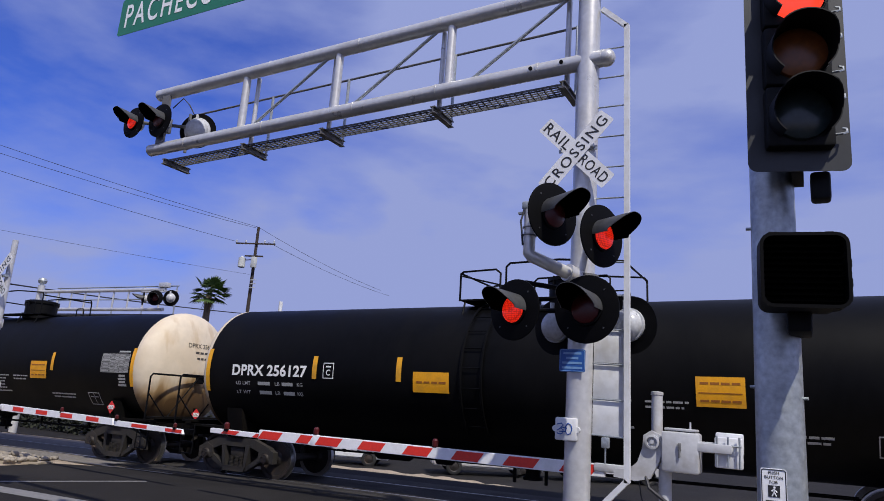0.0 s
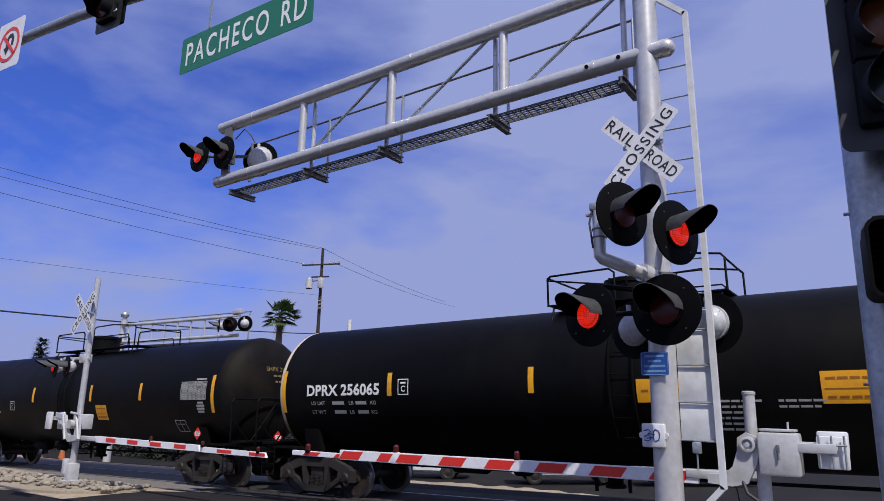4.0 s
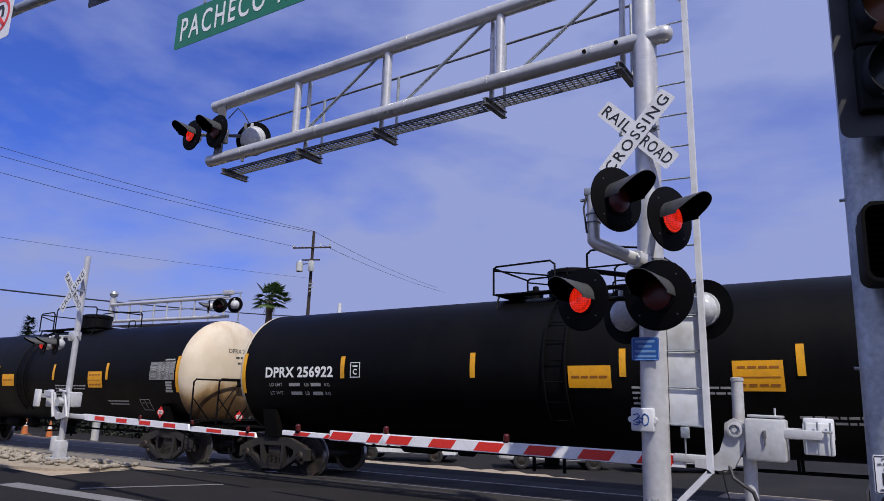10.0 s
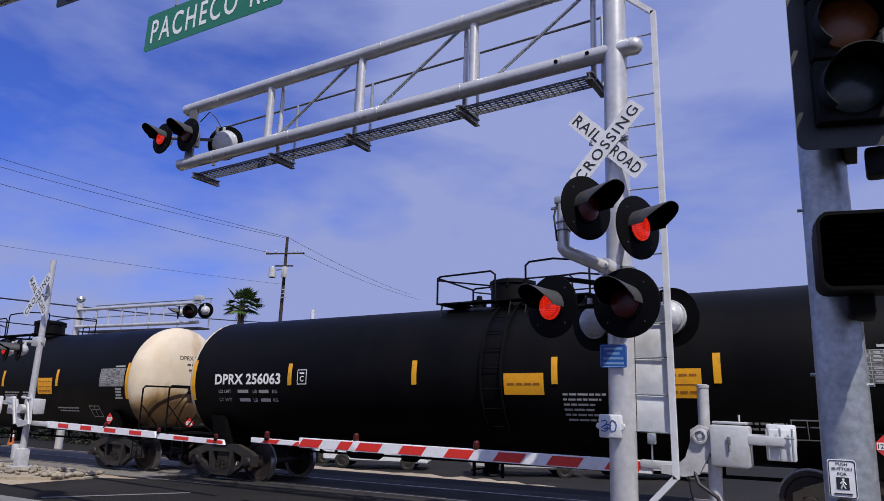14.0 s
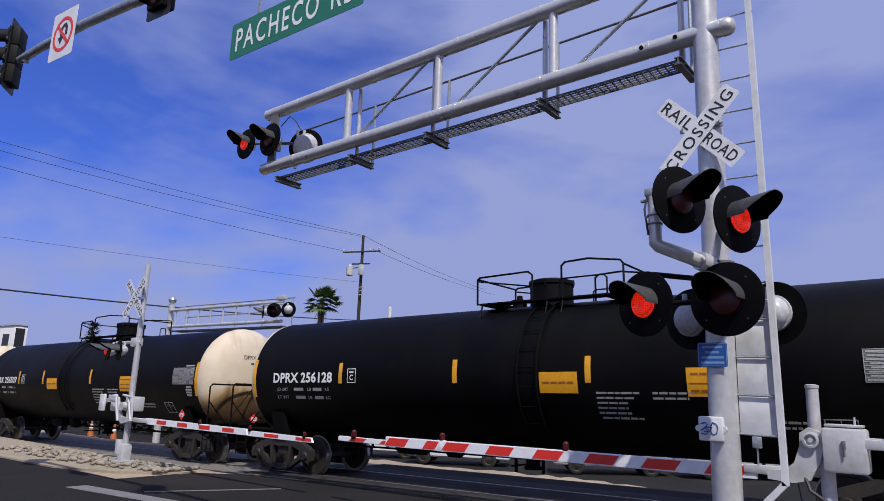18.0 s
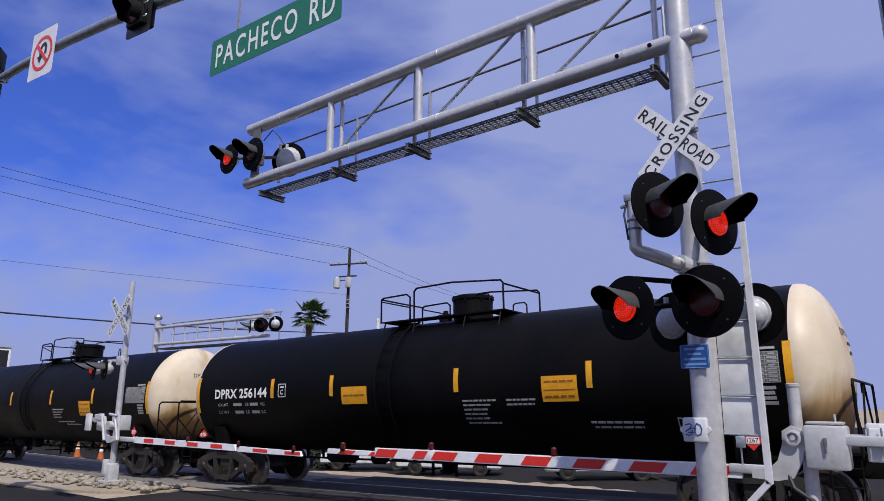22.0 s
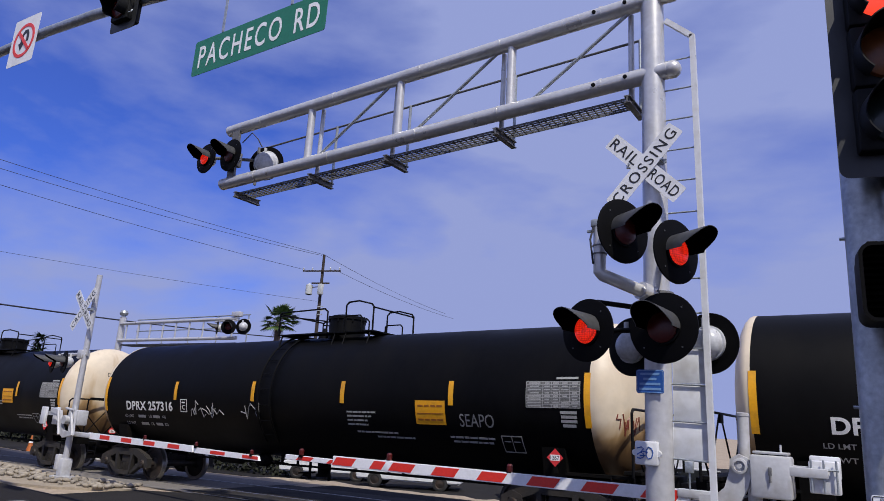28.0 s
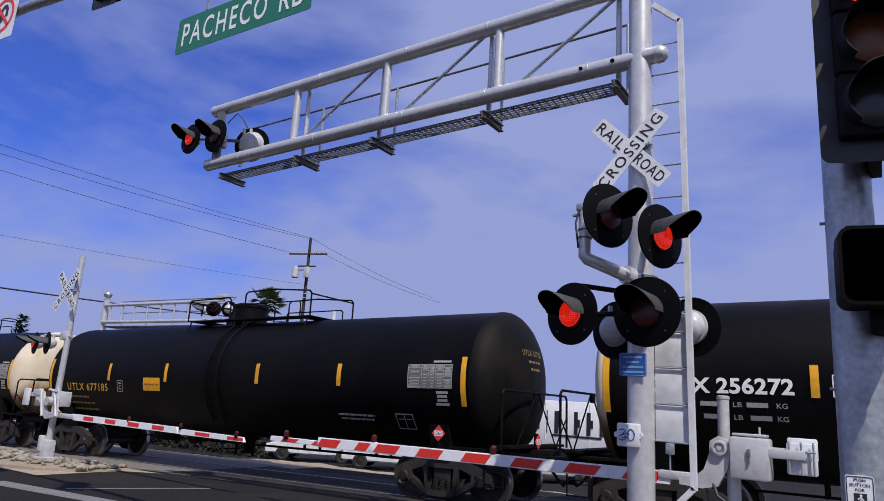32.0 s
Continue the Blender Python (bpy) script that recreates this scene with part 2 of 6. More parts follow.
M = dict(
    tank=mat("black_tank_paint", (0.0020, 0.0020, 0.0023), 0.5, vary=0.35, grain=9, dirt=(0.007, 0.0065, 0.006), dirt_amount=0.5, dirt_scale=0.7, stretch=(1, 1, 0.35), spec=0.10),
    head_black=mat("dirty_black_head", (0.005, 0.0047, 0.0045), 0.6, vary=0.3, grain=8, spec=0.12, dirt=(0.020, 0.014, 0.010), dirt_amount=0.7, dirt_scale=0.9),
    steel_black=mat("black_underframe", (0.003, 0.0028, 0.0026), 0.75, vary=0.3, grain=20, spec=0.1, dirt=(0.012, 0.009, 0.007), dirt_amount=0.5, dirt_scale=3),
    wall_white=mat("white_painted_wall", (0.72, 0.72, 0.71), 0.7, vary=0.06, grain=3, dirt=(0.5, 0.48, 0.45), dirt_amount=0.3, dirt_scale=0.6),
    pit_black=mat("flat_black_louvre", (0.001, 0.001, 0.001), 0.9, spec=0.0),
    rail_black=mat("black_handrail_paint", (0.003, 0.003, 0.0035), 0.55, vary=0.2, spec=0.12),
    truck=mat("dusty_cast_steel", (0.016, 0.0135, 0.0115), 0.8, vary=0.3, grain=25, bump=0.4, dirt=(0.034, 0.026, 0.020), dirt_amount=0.7, dirt_scale=3),
    wheel=mat("rusty_wheel_steel", (0.022, 0.018, 0.016), 0.6, 0.3, vary=0.3, dirt=(0.08, 0.05, 0.035), dirt_amount=0.6, dirt_scale=4),
    tread=mat("worn_wheel_tread", (0.30, 0.29, 0.28), 0.35, 0.9, vary=0.15),
    yellow=mat("yellow_reflective_tape", (0.78, 0.37, 0.010), 0.4, vary=0.06, dirt=(0.35, 0.17, 0.03), dirt_amount=0.5, dirt_scale=5),
    orange=mat("orange_yellow_panel", (0.80, 0.36, 0.006), 0.5, vary=0.06, dirt=(0.4, 0.2, 0.03), dirt_amount=0.3, dirt_scale=6),
    panel_ink=mat("dark_panel_ink", (0.30, 0.10, 0.01), 0.6),
    stencil=mat("white_stencil_paint", (0.78, 0.78, 0.75), 0.6, vary=0.1),
    stencil_faint=mat("worn_stencil_panel", (0.13, 0.13, 0.125), 0.75, vary=0.35, grain=40),
    stencil_grey=mat("faded_stencil_paint", (0.36, 0.36, 0.35), 0.7, vary=0.3, grain=60),
    stencil_dark=mat("black_stencil_paint", (0.05, 0.045, 0.04), 0.7, vary=0.2),
    stencil_ochre=mat("faded_ochre_stencil", (0.20, 0.13, 0.035), 0.7, vary=0.4, grain=30),
    stencil_yellow=mat("yellow_stencil_paint", (0.62, 0.36, 0.03), 0.6, vary=0.2),
    graffiti_red=mat("red_graffiti_paint", (0.16, 0.03, 0.015), 0.5, vary=0.3),
    graffiti_grey=mat("faded_white_graffiti_paint", (0.22, 0.22, 0.22), 0.6, vary=0.3),
    placard_red=mat("red_placard", (0.62, 0.03, 0.03), 0.5),
    placard_white=mat("white_placard", (0.80, 0.78, 0.76), 0.5),
    silver=mat("aluminium_paint", (0.60, 0.595, 0.59), 0.34, 0.42, vary=0.08, grain=14, bump=0.08, dirt=(0.36, 0.35, 0.34), dirt_amount=0.45, dirt_scale=2.2),
    galv=mat("galvanised_steel", (0.40, 0.43, 0.45), 0.42, 0.6, vary=0.22, grain=26, bump=0.12, dirt=(0.23, 0.25, 0.26), dirt_amount=0.5, dirt_scale=6),
    white_metal=mat("white_painted_metal", (0.66, 0.67, 0.69), 0.42, vary=0.06, grain=12, dirt=(0.45, 0.43, 0.40), dirt_amount=0.5, dirt_scale=5),
    mech=mat("weathered_grey_white_casting", (0.50, 0.505, 0.52), 0.45, 0.1, vary=0.08, grain=15, bump=0.1, dirt=(0.30, 0.27, 0.24), dirt_amount=0.55, dirt_scale=5),
    sign_white=mat("white_reflective_sheeting", (0.72, 0.73, 0.76), 0.45, vary=0.05, grain=40, dirt=(0.5, 0.49, 0.48), dirt_amount=0.4, dirt_scale=4),
    ink=mat("black_sign_ink", (0.015, 0.015, 0.017), 0.5),
    black_plastic=mat("matt_black_aluminium", (0.0025, 0.0025, 0.003), 0.6, vary=0.15, grain=25, spec=0.08),
    hood=mat("weathered_black_hood", (0.045, 0.046, 0.049), 0.45, vary=0.25, grain=18, dirt=(0.085, 0.085, 0.088), dirt_amount=0.5, dirt_scale=6),
    grate=mat("dark_galvanised_grating", (0.15, 0.15, 0.155), 0.6, 0.3),
    lens_off=mat("unlit_red_lens", (0.075, 0.006, 0.005), 0.35, vary=0.2, grain=60),
    lens_on=led_dots(glow("lit_red_led_lens", (1.0, 0.025, 0.008), 1.0)),
    amber_off=mat("unlit_amber_lens", (0.18, 0.055, 0.012), 0.35, vary=0.2),
    green_off=mat("unlit_green_lens", (0.020, 0.032, 0.032), 0.25, vary=0.2),
    signal_red=glow("lit_red_signal", (1.0, 0.06, 0.03), 1.2),
    bell=mat("clear_back_cover", (0.50, 0.51, 0.53), 0.22, vary=0.15, grain=20, dirt=(0.35, 0.34, 0.33), dirt_amount=0.6, dirt_scale=7),
    reflect_white=mat("white_gate_tape", (0.82, 0.82, 0.84), 0.4, vary=0.04, dirt=(0.55, 0.53, 0.5), dirt_amount=0.3, dirt_scale=6),
    reflect_red=mat("red_gate_tape", (0.70, 0.035, 0.022), 0.4, vary=0.08),
    blue_sign=mat("blue_sign_sheeting", (0.015, 0.085, 0.34), 0.4, vary=0.06),
    pale_blue=mat("pale_blue_sign_ink", (0.16, 0.30, 0.55), 0.5),
    green_sign=mat("green_sign_sheeting", (0.012, 0.165, 0.095), 0.4, vary=0.06),
    sign_text=mat("white_sign_letters", (0.80, 0.82, 0.82), 0.4),
    signal_back=mat("signal_backplate", (0.018, 0.0195, 0.0215), 0.45, vary=0.15, grain=20),
    signal_body=mat("signal_housing", (0.006, 0.0065, 0.007), 0.65, spec=0.2, vary=0.15, grain=20),
    asphalt=mat("worn_asphalt", (0.017, 0.0157, 0.0152), 0.95, vary=0.4, grain=40, bump=0.35, dirt=(0.031, 0.0285, 0.027), dirt_amount=0.7, dirt_scale=0.5, spec=0.12),
    concrete=mat("pale_concrete", (0.17, 0.15, 0.125), 0.85, vary=0.12, grain=20, bump=0.2, dirt=(0.20, 0.18, 0.16), dirt_amount=0.5, dirt_scale=1.2),
    sandy=mat("sandy_island_concrete", (0.30, 0.25, 0.18), 0.9, vary=0.18, grain=14, bump=0.3, dirt=(0.22, 0.18, 0.13), dirt_amount=0.6, dirt_scale=1.0),
    apron=mat("sunlit_pale_concrete", (0.30, 0.275, 0.235), 0.9, vary=0.12, grain=8, dirt=(0.22, 0.20, 0.17), dirt_amount=0.5, dirt_scale=0.8),
    dirt=mat("dry_sandy_dirt", (0.34, 0.27, 0.19), 0.95, vary=0.2, grain=6, bump=0.5, dirt=(0.22, 0.17, 0.12), dirt_amount=0.6, dirt_scale=0.4),
    stone=mat("pale_river_stone", (0.27, 0.235, 0.185), 0.8, vary=0.2, grain=14, bump=0.3, by_object=0.25, dirt=(0.27, 0.22, 0.17), dirt_amount=0.5, dirt_scale=5),
    line=mat("worn_white_road_paint", (0.17, 0.165, 0.16), 0.75, vary=0.2, grain=25, dirt=(0.12, 0.12, 0.12), dirt_amount=0.7, dirt_scale=2.5),
    panel_grey=mat("dark_crossing_concrete", (0.035, 0.032, 0.030), 0.9, vary=0.3, grain=18, bump=0.3, dirt=(0.02, 0.018, 0.017), dirt_amount=0.6, dirt_scale=1.5, spec=0.2),
    railhead=mat("polished_rail", (0.20, 0.19, 0.18), 0.4, 0.8),
    ballast=mat("grey_ballast", (0.16, 0.145, 0.13), 0.95, vary=0.35, grain=25, bump=0.8),
    bark=mat("weathered_pole_wood", (0.036, 0.026, 0.022), 0.9, vary=0.3, grain=18, bump=0.4, stretch=(6, 6, 0.6)),
    wire=mat("black_wire", (0.02, 0.02, 0.025), 0.6),
    palm_leaf=mat("palm_leaf", (0.055, 0.10, 0.022), 0.55, vary=0.3, grain=3, by_object=0.3),
    palm_trunk=mat("palm_trunk", (0.17, 0.125, 0.085), 0.9, vary=0.3, grain=10, bump=0.5),
    conifer=mat("conifer_needles", (0.022, 0.045, 0.018), 0.7, vary=0.4, grain=2),
    hedge=mat("dark_shrub_leaves", (0.013, 0.016, 0.007), 0.85, vary=0.25, grain=4),
    trailer=mat("white_trailer_side", (0.78, 0.79, 0.80), 0.4, vary=0.04, grain=4, dirt=(0.6, 0.6, 0.6), dirt_amount=0.3),
    tyre=mat("tyre_rubber", (0.018, 0.018, 0.018), 0.8),
    glass=mat("dark_vehicle_glass", (0.012, 0.014, 0.016), 0.06, spec=0.8),
    cone=mat("orange_cone", (0.42, 0.12, 0.03), 0.5),
    insulator=mat("grey_equipment_case", (0.48, 0.50, 0.50), 0.5, vary=0.1),
)


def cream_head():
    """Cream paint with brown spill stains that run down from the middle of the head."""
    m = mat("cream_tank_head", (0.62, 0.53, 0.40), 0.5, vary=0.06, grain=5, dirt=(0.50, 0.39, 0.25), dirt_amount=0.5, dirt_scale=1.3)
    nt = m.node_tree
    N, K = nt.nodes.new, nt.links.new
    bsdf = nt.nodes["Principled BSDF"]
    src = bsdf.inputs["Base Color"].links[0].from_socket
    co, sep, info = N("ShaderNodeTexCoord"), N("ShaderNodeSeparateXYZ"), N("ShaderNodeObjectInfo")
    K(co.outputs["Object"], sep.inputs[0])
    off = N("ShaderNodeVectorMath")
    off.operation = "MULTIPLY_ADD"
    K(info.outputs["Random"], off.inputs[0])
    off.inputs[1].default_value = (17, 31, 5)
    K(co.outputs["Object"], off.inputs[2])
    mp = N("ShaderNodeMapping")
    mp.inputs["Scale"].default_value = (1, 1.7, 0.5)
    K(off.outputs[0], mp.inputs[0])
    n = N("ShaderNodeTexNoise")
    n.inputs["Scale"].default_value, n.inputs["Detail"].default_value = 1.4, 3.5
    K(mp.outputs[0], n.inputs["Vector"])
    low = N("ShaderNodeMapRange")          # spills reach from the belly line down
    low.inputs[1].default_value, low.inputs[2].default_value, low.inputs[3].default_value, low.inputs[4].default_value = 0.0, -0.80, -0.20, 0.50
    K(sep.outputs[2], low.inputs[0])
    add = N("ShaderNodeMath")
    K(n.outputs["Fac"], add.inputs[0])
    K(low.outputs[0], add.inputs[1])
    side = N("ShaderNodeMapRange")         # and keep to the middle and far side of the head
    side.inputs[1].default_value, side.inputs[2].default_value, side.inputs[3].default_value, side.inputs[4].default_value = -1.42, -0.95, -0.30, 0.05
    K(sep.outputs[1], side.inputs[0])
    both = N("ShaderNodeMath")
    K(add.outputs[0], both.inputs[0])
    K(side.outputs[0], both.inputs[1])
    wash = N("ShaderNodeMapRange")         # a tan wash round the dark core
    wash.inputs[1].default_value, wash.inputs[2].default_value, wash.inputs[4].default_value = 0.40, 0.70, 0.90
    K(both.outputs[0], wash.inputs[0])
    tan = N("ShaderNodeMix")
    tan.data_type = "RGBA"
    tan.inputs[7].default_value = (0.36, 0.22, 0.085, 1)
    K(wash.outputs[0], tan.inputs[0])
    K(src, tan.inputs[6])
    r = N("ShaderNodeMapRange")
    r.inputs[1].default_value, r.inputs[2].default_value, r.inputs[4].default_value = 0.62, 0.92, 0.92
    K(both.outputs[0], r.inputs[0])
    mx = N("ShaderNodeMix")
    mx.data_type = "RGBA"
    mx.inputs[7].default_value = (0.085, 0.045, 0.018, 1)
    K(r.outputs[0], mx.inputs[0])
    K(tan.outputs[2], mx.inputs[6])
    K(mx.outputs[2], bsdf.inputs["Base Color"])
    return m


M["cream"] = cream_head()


# ---- mesh helpers ----
def part(name, bm, material, parent=None, label="", smooth=True, m=None):
    """Links a bmesh as one mesh object, under a thing or a part where a parent is given."""
    me = bpy.data.meshes.new(name)
    bmesh.ops.recalc_face_normals(bm, faces=bm.faces)
    bm.to_mesh(me)
    bm.free()
    if smooth:
        for p in me.polygons:
            p.use_smooth = True
        me.set_sharp_from_angle(angle=radians(38))
    me.materials.append(M[material] if isinstance(material, str) else material)
    ob = new(name, me)
    if parent:
        ob.parent = parent
    if m is not None:
        ob.matrix_basis = m
    if label:
        ob["label"] = label
    return ob


def thing(name, label, category, m=None, group="", kind=""):
    e = new(name)
    e.empty_display_size = 0.2
    if m is not None:
        e.matrix_basis = m
    return tagged(e, label, category, group, kind)


def box(bm, cx, cy, cz, sx, sy, sz, m=None, bev=0.0):
    vs = [bm.verts.new((cx + i * sx / 2, cy + j * sy / 2, cz + k * sz / 2)) for i in (-1, 1) for j in (-1, 1) for k in (-1, 1)]
    fs = [bm.faces.new([vs[i] for i in f]) for f in ((0, 1, 3, 2), (4, 6, 7, 5), (0, 4, 5, 1), (2, 3, 7, 6), (0, 2, 6, 4), (1, 5, 7, 3))]
    if bev:
        es = list({e for f in fs for e in f.edges})
        r = bmesh.ops.bevel(bm, geom=es, offset=bev, segments=2, affect="EDGES", profile=0.5)
        vs = list({v for f in r["faces"] for v in f.verts} | {v for v in vs if v.is_valid})
    if m is not None:
        bmesh.ops.transform(bm, matrix=m, verts=vs)
    return bm


def frame_of(d):
    d = Vector(d).normalized()
    a = Vector((0, 0, 1)) if abs(d.z) < 0.9 else Vector((1, 0, 0))
    u = d.cross(a).normalized()
    return d, u, d.cross(u)


def lathe(bm, origin, axis, profile, seg=24, start=0.0, sweep=360.0):
    """Turns a profile of (along, radius) about the axis through origin."""
    d, u, w = frame_of(axis)
    o = Vector(origin)
    full = sweep >= 360
    n = seg if full else seg + 1
    rings = []
    for a, r in profile:
        if r <= 1e-6:
            rings.append([bm.verts.new(o + d * a)])
        else:
            rings.append([bm.verts.new(o + d * a + (u * math.cos(t) + w * math.sin(t)) * r) for t in (radians(start + sweep * i / seg) for i in range(n))])
    for A, B in zip(rings, rings[1:]):
        for i in range(seg):
            j = (i + 1) % n
            f = [A[i % len(A)], A[j % len(A)], B[j % len(B)], B[i % len(B)]]
            f = list(dict.fromkeys(f))
            if len(f) > 2:
                bm.faces.new(f)
    return bm


def rod(bm, p, q, r, r2=None, seg=12, caps=True):
    p, q = Vector(p), Vector(q)
    l = (q - p).length
    r2 = r if r2 is None else r2
    prof = [(0, r), (l, r2)]
    if caps:
        prof = [(0, 0)] + prof + [(l, 0)]
    return lathe(bm, p, q - p, prof, seg)


def pipe(bm, pts, r, seg=8, closed=False):
    """A bent round bar through the points, mitred at the bends."""
    pts = [Vector(p) for p in pts]
    rings = []
    n = len(pts)
    prev = None
    for i, p in enumerate(pts):
        a = pts[i - 1] if i or closed else None
        b = pts[(i + 1) % n] if i < n - 1 or closed else None
        d = ((p - a).normalized() if a is not None else Vector()) + ((b - p).normalized() if b is not None else Vector())
        d.normalize()
        if prev is None:
            _, u, w = frame_of(d)
        else:
            u = (prev - d * prev.dot(d)).normalized()
            w = d.cross(u)
        prev = u
        rings.append([bm.verts.new(p + (u * math.cos(2 * math.pi * k / seg) + w * math.sin(2 * math.pi * k / seg)) * r) for k in range(seg)])
    pairs = list(zip(rings, rings[1:])) + ([(rings[-1], rings[0])] if closed else [])
    for A, B in pairs:
        for k in range(seg):
            bm.faces.new((A[k], A[(k + 1) % seg], B[(k + 1) % seg], B[k]))
    if not closed:
        bm.faces.new(rings[0][::-1])
        bm.faces.new(rings[-1])
    return bm


def arc(c, r, a0, a1, n, plane="xz"):
    i, j = "xyz".index(plane[0]), "xyz".index(plane[1])
    out = []
    for k in range(n + 1):
        t = radians(a0 + (a1 - a0) * k / n)
        p = list(c)
        p[i] += r * math.cos(t)
        p[j] += r * math.sin(t)
        out.append(tuple(p))
    return out


def slab(bm, outline, y0, y1, plane="xz"):
    """A flat plate: a convex or plain outline in the plane, pushed from y0 to y1 along the third axis."""
    k = 3 - "xyz".index(plane[0]) - "xyz".index(plane[1])
    i, j = "xyz".index(plane[0]), "xyz".index(plane[1])

    def v(p, h):
        c = [0, 0, 0]
        c[i], c[j], c[k] = p[0], p[1], h
        return bm.verts.new(c)
    A, B = [v(p, y0) for p in outline], [v(p, y1) for p in outline]
    bm.faces.new(A)
    bm.faces.new(B[::-1])
    for a in range(len(A)):
        b = (a + 1) % len(A)
        bm.faces.new((A[a], B[a], B[b], A[b]))
    return bm


def rounded(cx, cz, w, h, r, n=4):
    out = []
    for sx, sz, a0 in ((1, 1, 0), (-1, 1, 90), (-1, -1, 180), (1, -1, 270)):
        out += [(cx + sx * (w / 2 - r) + r * math.cos(radians(a0 + 90 * k / n)), cz + sz * (h / 2 - r) + r * math.sin(radians(a0 + 90 * k / n))) for k in range(n + 1)]
    return out


def lettering(text, height, width=None, bold=0.0, spacing=1.0):
    """A bmesh of words in the built-in font: x along, z up, cap height and width in metres, centred, facing -y."""
    cu = bpy.data.curves.new("words", "FONT")
    cu.body, cu.align_x, cu.align_y, cu.offset, cu.resolution_u = text, "CENTER", "CENTER", bold, 4
    cu.space_character = spacing
    ob = new("words", cu)
    bpy.context.view_layer.update()
    me = bpy.data.meshes.new_from_object(ob.evaluated_get(bpy.context.evaluated_depsgraph_get()))
    bpy.data.objects.remove(ob)
    bpy.data.curves.remove(cu)
    bm = bmesh.new()
    bm.from_mesh(me)
    bpy.data.meshes.remove(me)
    xs, ys = [v.co.x for v in bm.verts], [v.co.y for v in bm.verts]
    w, h = max(xs) - min(xs), max(ys) - min(ys)
    sy = height / h
    sx = width / w if width else sy
    mx, my = (max(xs) + min(xs)) / 2, (max(ys) + min(ys)) / 2
    for v in bm.verts:
        v.co = Vector(((v.co.x - mx) * sx, 0, (v.co.y - my) * sy))
    return bm


def apart(bm):
    """Splits a line of lettering at its widest gap."""
    xs = sorted(v.co.x for v in bm.verts)
    g, at = max((b - a, (a + b) / 2) for a, b in zip(xs, xs[1:]))
    other = bm.copy()
    bmesh.ops.delete(bm, geom=[v for v in bm.verts if v.co.x > at], context="VERTS")
    bmesh.ops.delete(other, geom=[v for v in other.verts if v.co.x < at], context="VERTS")
    return bm, other


# ---- the train: tank cars on a straight track along x ----
TRACK_Y, PITCH = 13.0, 17.45                 # track centre line; length of a car over its couplers
TANK_R, TANK_Z, HALF = 1.49, 2.38, 7.46      # tank radius, axis height, half length of the straight shell
SLOPE = 0.0                                  # each half of the tank rises a little towards its end
WHEEL_R = 0.457


SURGE = [  # seconds, metres: the train runs unevenly, now a little ahead and now behind
    (0, -0.14), (0.5, 0.41), (1, 0.48), (2, -0.03), (3, 0.17), (4, 0.18), (7, -0.14), (8, 0.00), (9, 0.04), (10, 0.04), (11, 0.08), (12, 0.41), (13, 0.03), (14, 0.03), (17, -0.13), (18, 0.13), (19, -0.17), (20, -0.33), (21, -0.23), (22, -0.36), (23, 0.03), (24, -0.22), (27, -0.26), (28, -0.28), (29, 0.08), (30, -0.22), (31, -0.21), (32, -0.19),
]


def run(t):
    """How far the first car's rear mark has come along x after t seconds."""
    return -12.02 + 8.71 * t - 0.0083 * t * t + float(np.interp(t, [s[0] for s in SURGE], [s[1] for s in SURGE]))


def grade(x):
    """The track climbs gently towards +x."""
    return 0.0225 * (min(6.0, max(-30.0, x)) + 6.3)


def ground_z(x, y):
    """The land rises with the track beside it; beyond, it lies a step lower."""
    s = min(1.0, max(0.0, (y - 9.4) / 1.8))
    return grade(x) * s - 0.8 * min(1.0, max(0.0, (y - 15.8) / 4.7))


def on_track(x):
    """The place of a car whose middle is at x."""
    a, b = grade(x - 6.67), grade(x + 6.67)
    return pose(x, TRACK_Y, (a + b) / 2, 0, -math.degrees(math.atan((b - a) / 13.34)), 0)


def on_tank(x, z, out=0.012):
    """The place on the tank's near side at height z."""
    zz = z - SLOPE * abs(x)
    s = max(-0.999, min(0.999, (zz - TANK_Z) / TANK_R))
    r = TANK_R + out
    return Vector((x, -r * math.sqrt(1 - s * s), TANK_Z + r * s + SLOPE * abs(x)))


def wrap(bm, x, z, out=0.012):
    """Lays a flat piece (x along, z up, centred) on the tank's near side."""
    for v in bm.verts:
        d = -v.co.y
        v.co = on_tank(x + v.co.x, z + v.co.z, out + d)
    return bm


def patch(bm, w, h, x=0.0, z=0.0, nz=4, t=0.004):
    """A thin sheet w by h, split along z so that it can follow the tank."""
    rows = []
    for k in range(nz + 1):
        zz = z - h / 2 + h * k / nz
        rows.append([bm.verts.new((x + s * w / 2, -d, zz)) for s, d in ((-1, 0.0), (-1, t), (1, t), (1, 0.0))])
    for A, B in zip(rows, rows[1:]):
        for i in range(3):
            bm.faces.new((A[i], A[i + 1], B[i + 1], B[i]))
    bm.faces.new(rows[0])
    bm.faces.new(rows[-1][::-1])
    return bm


def bars(rows, rng, width, pitch, height, gap=0.05):
    """Lines of unreadable small writing as bars."""
    bm = bmesh.new()
    for k, (x0, x1) in enumerate(rows):
        x = x0 * width
        while x < x1 * width - 0.02:
            w = min(rng.uniform(0.06, 0.20), x1 * width - x)
            patch(bm, w, height, x + w / 2, -k * pitch, 1, 0.003)
            x += w + gap
    return bm


def small(*a, **k):
    """Writing too small to pick apart."""
    ob = part(*a, **k)
    ob["kind"] = "stuff"
    return ob


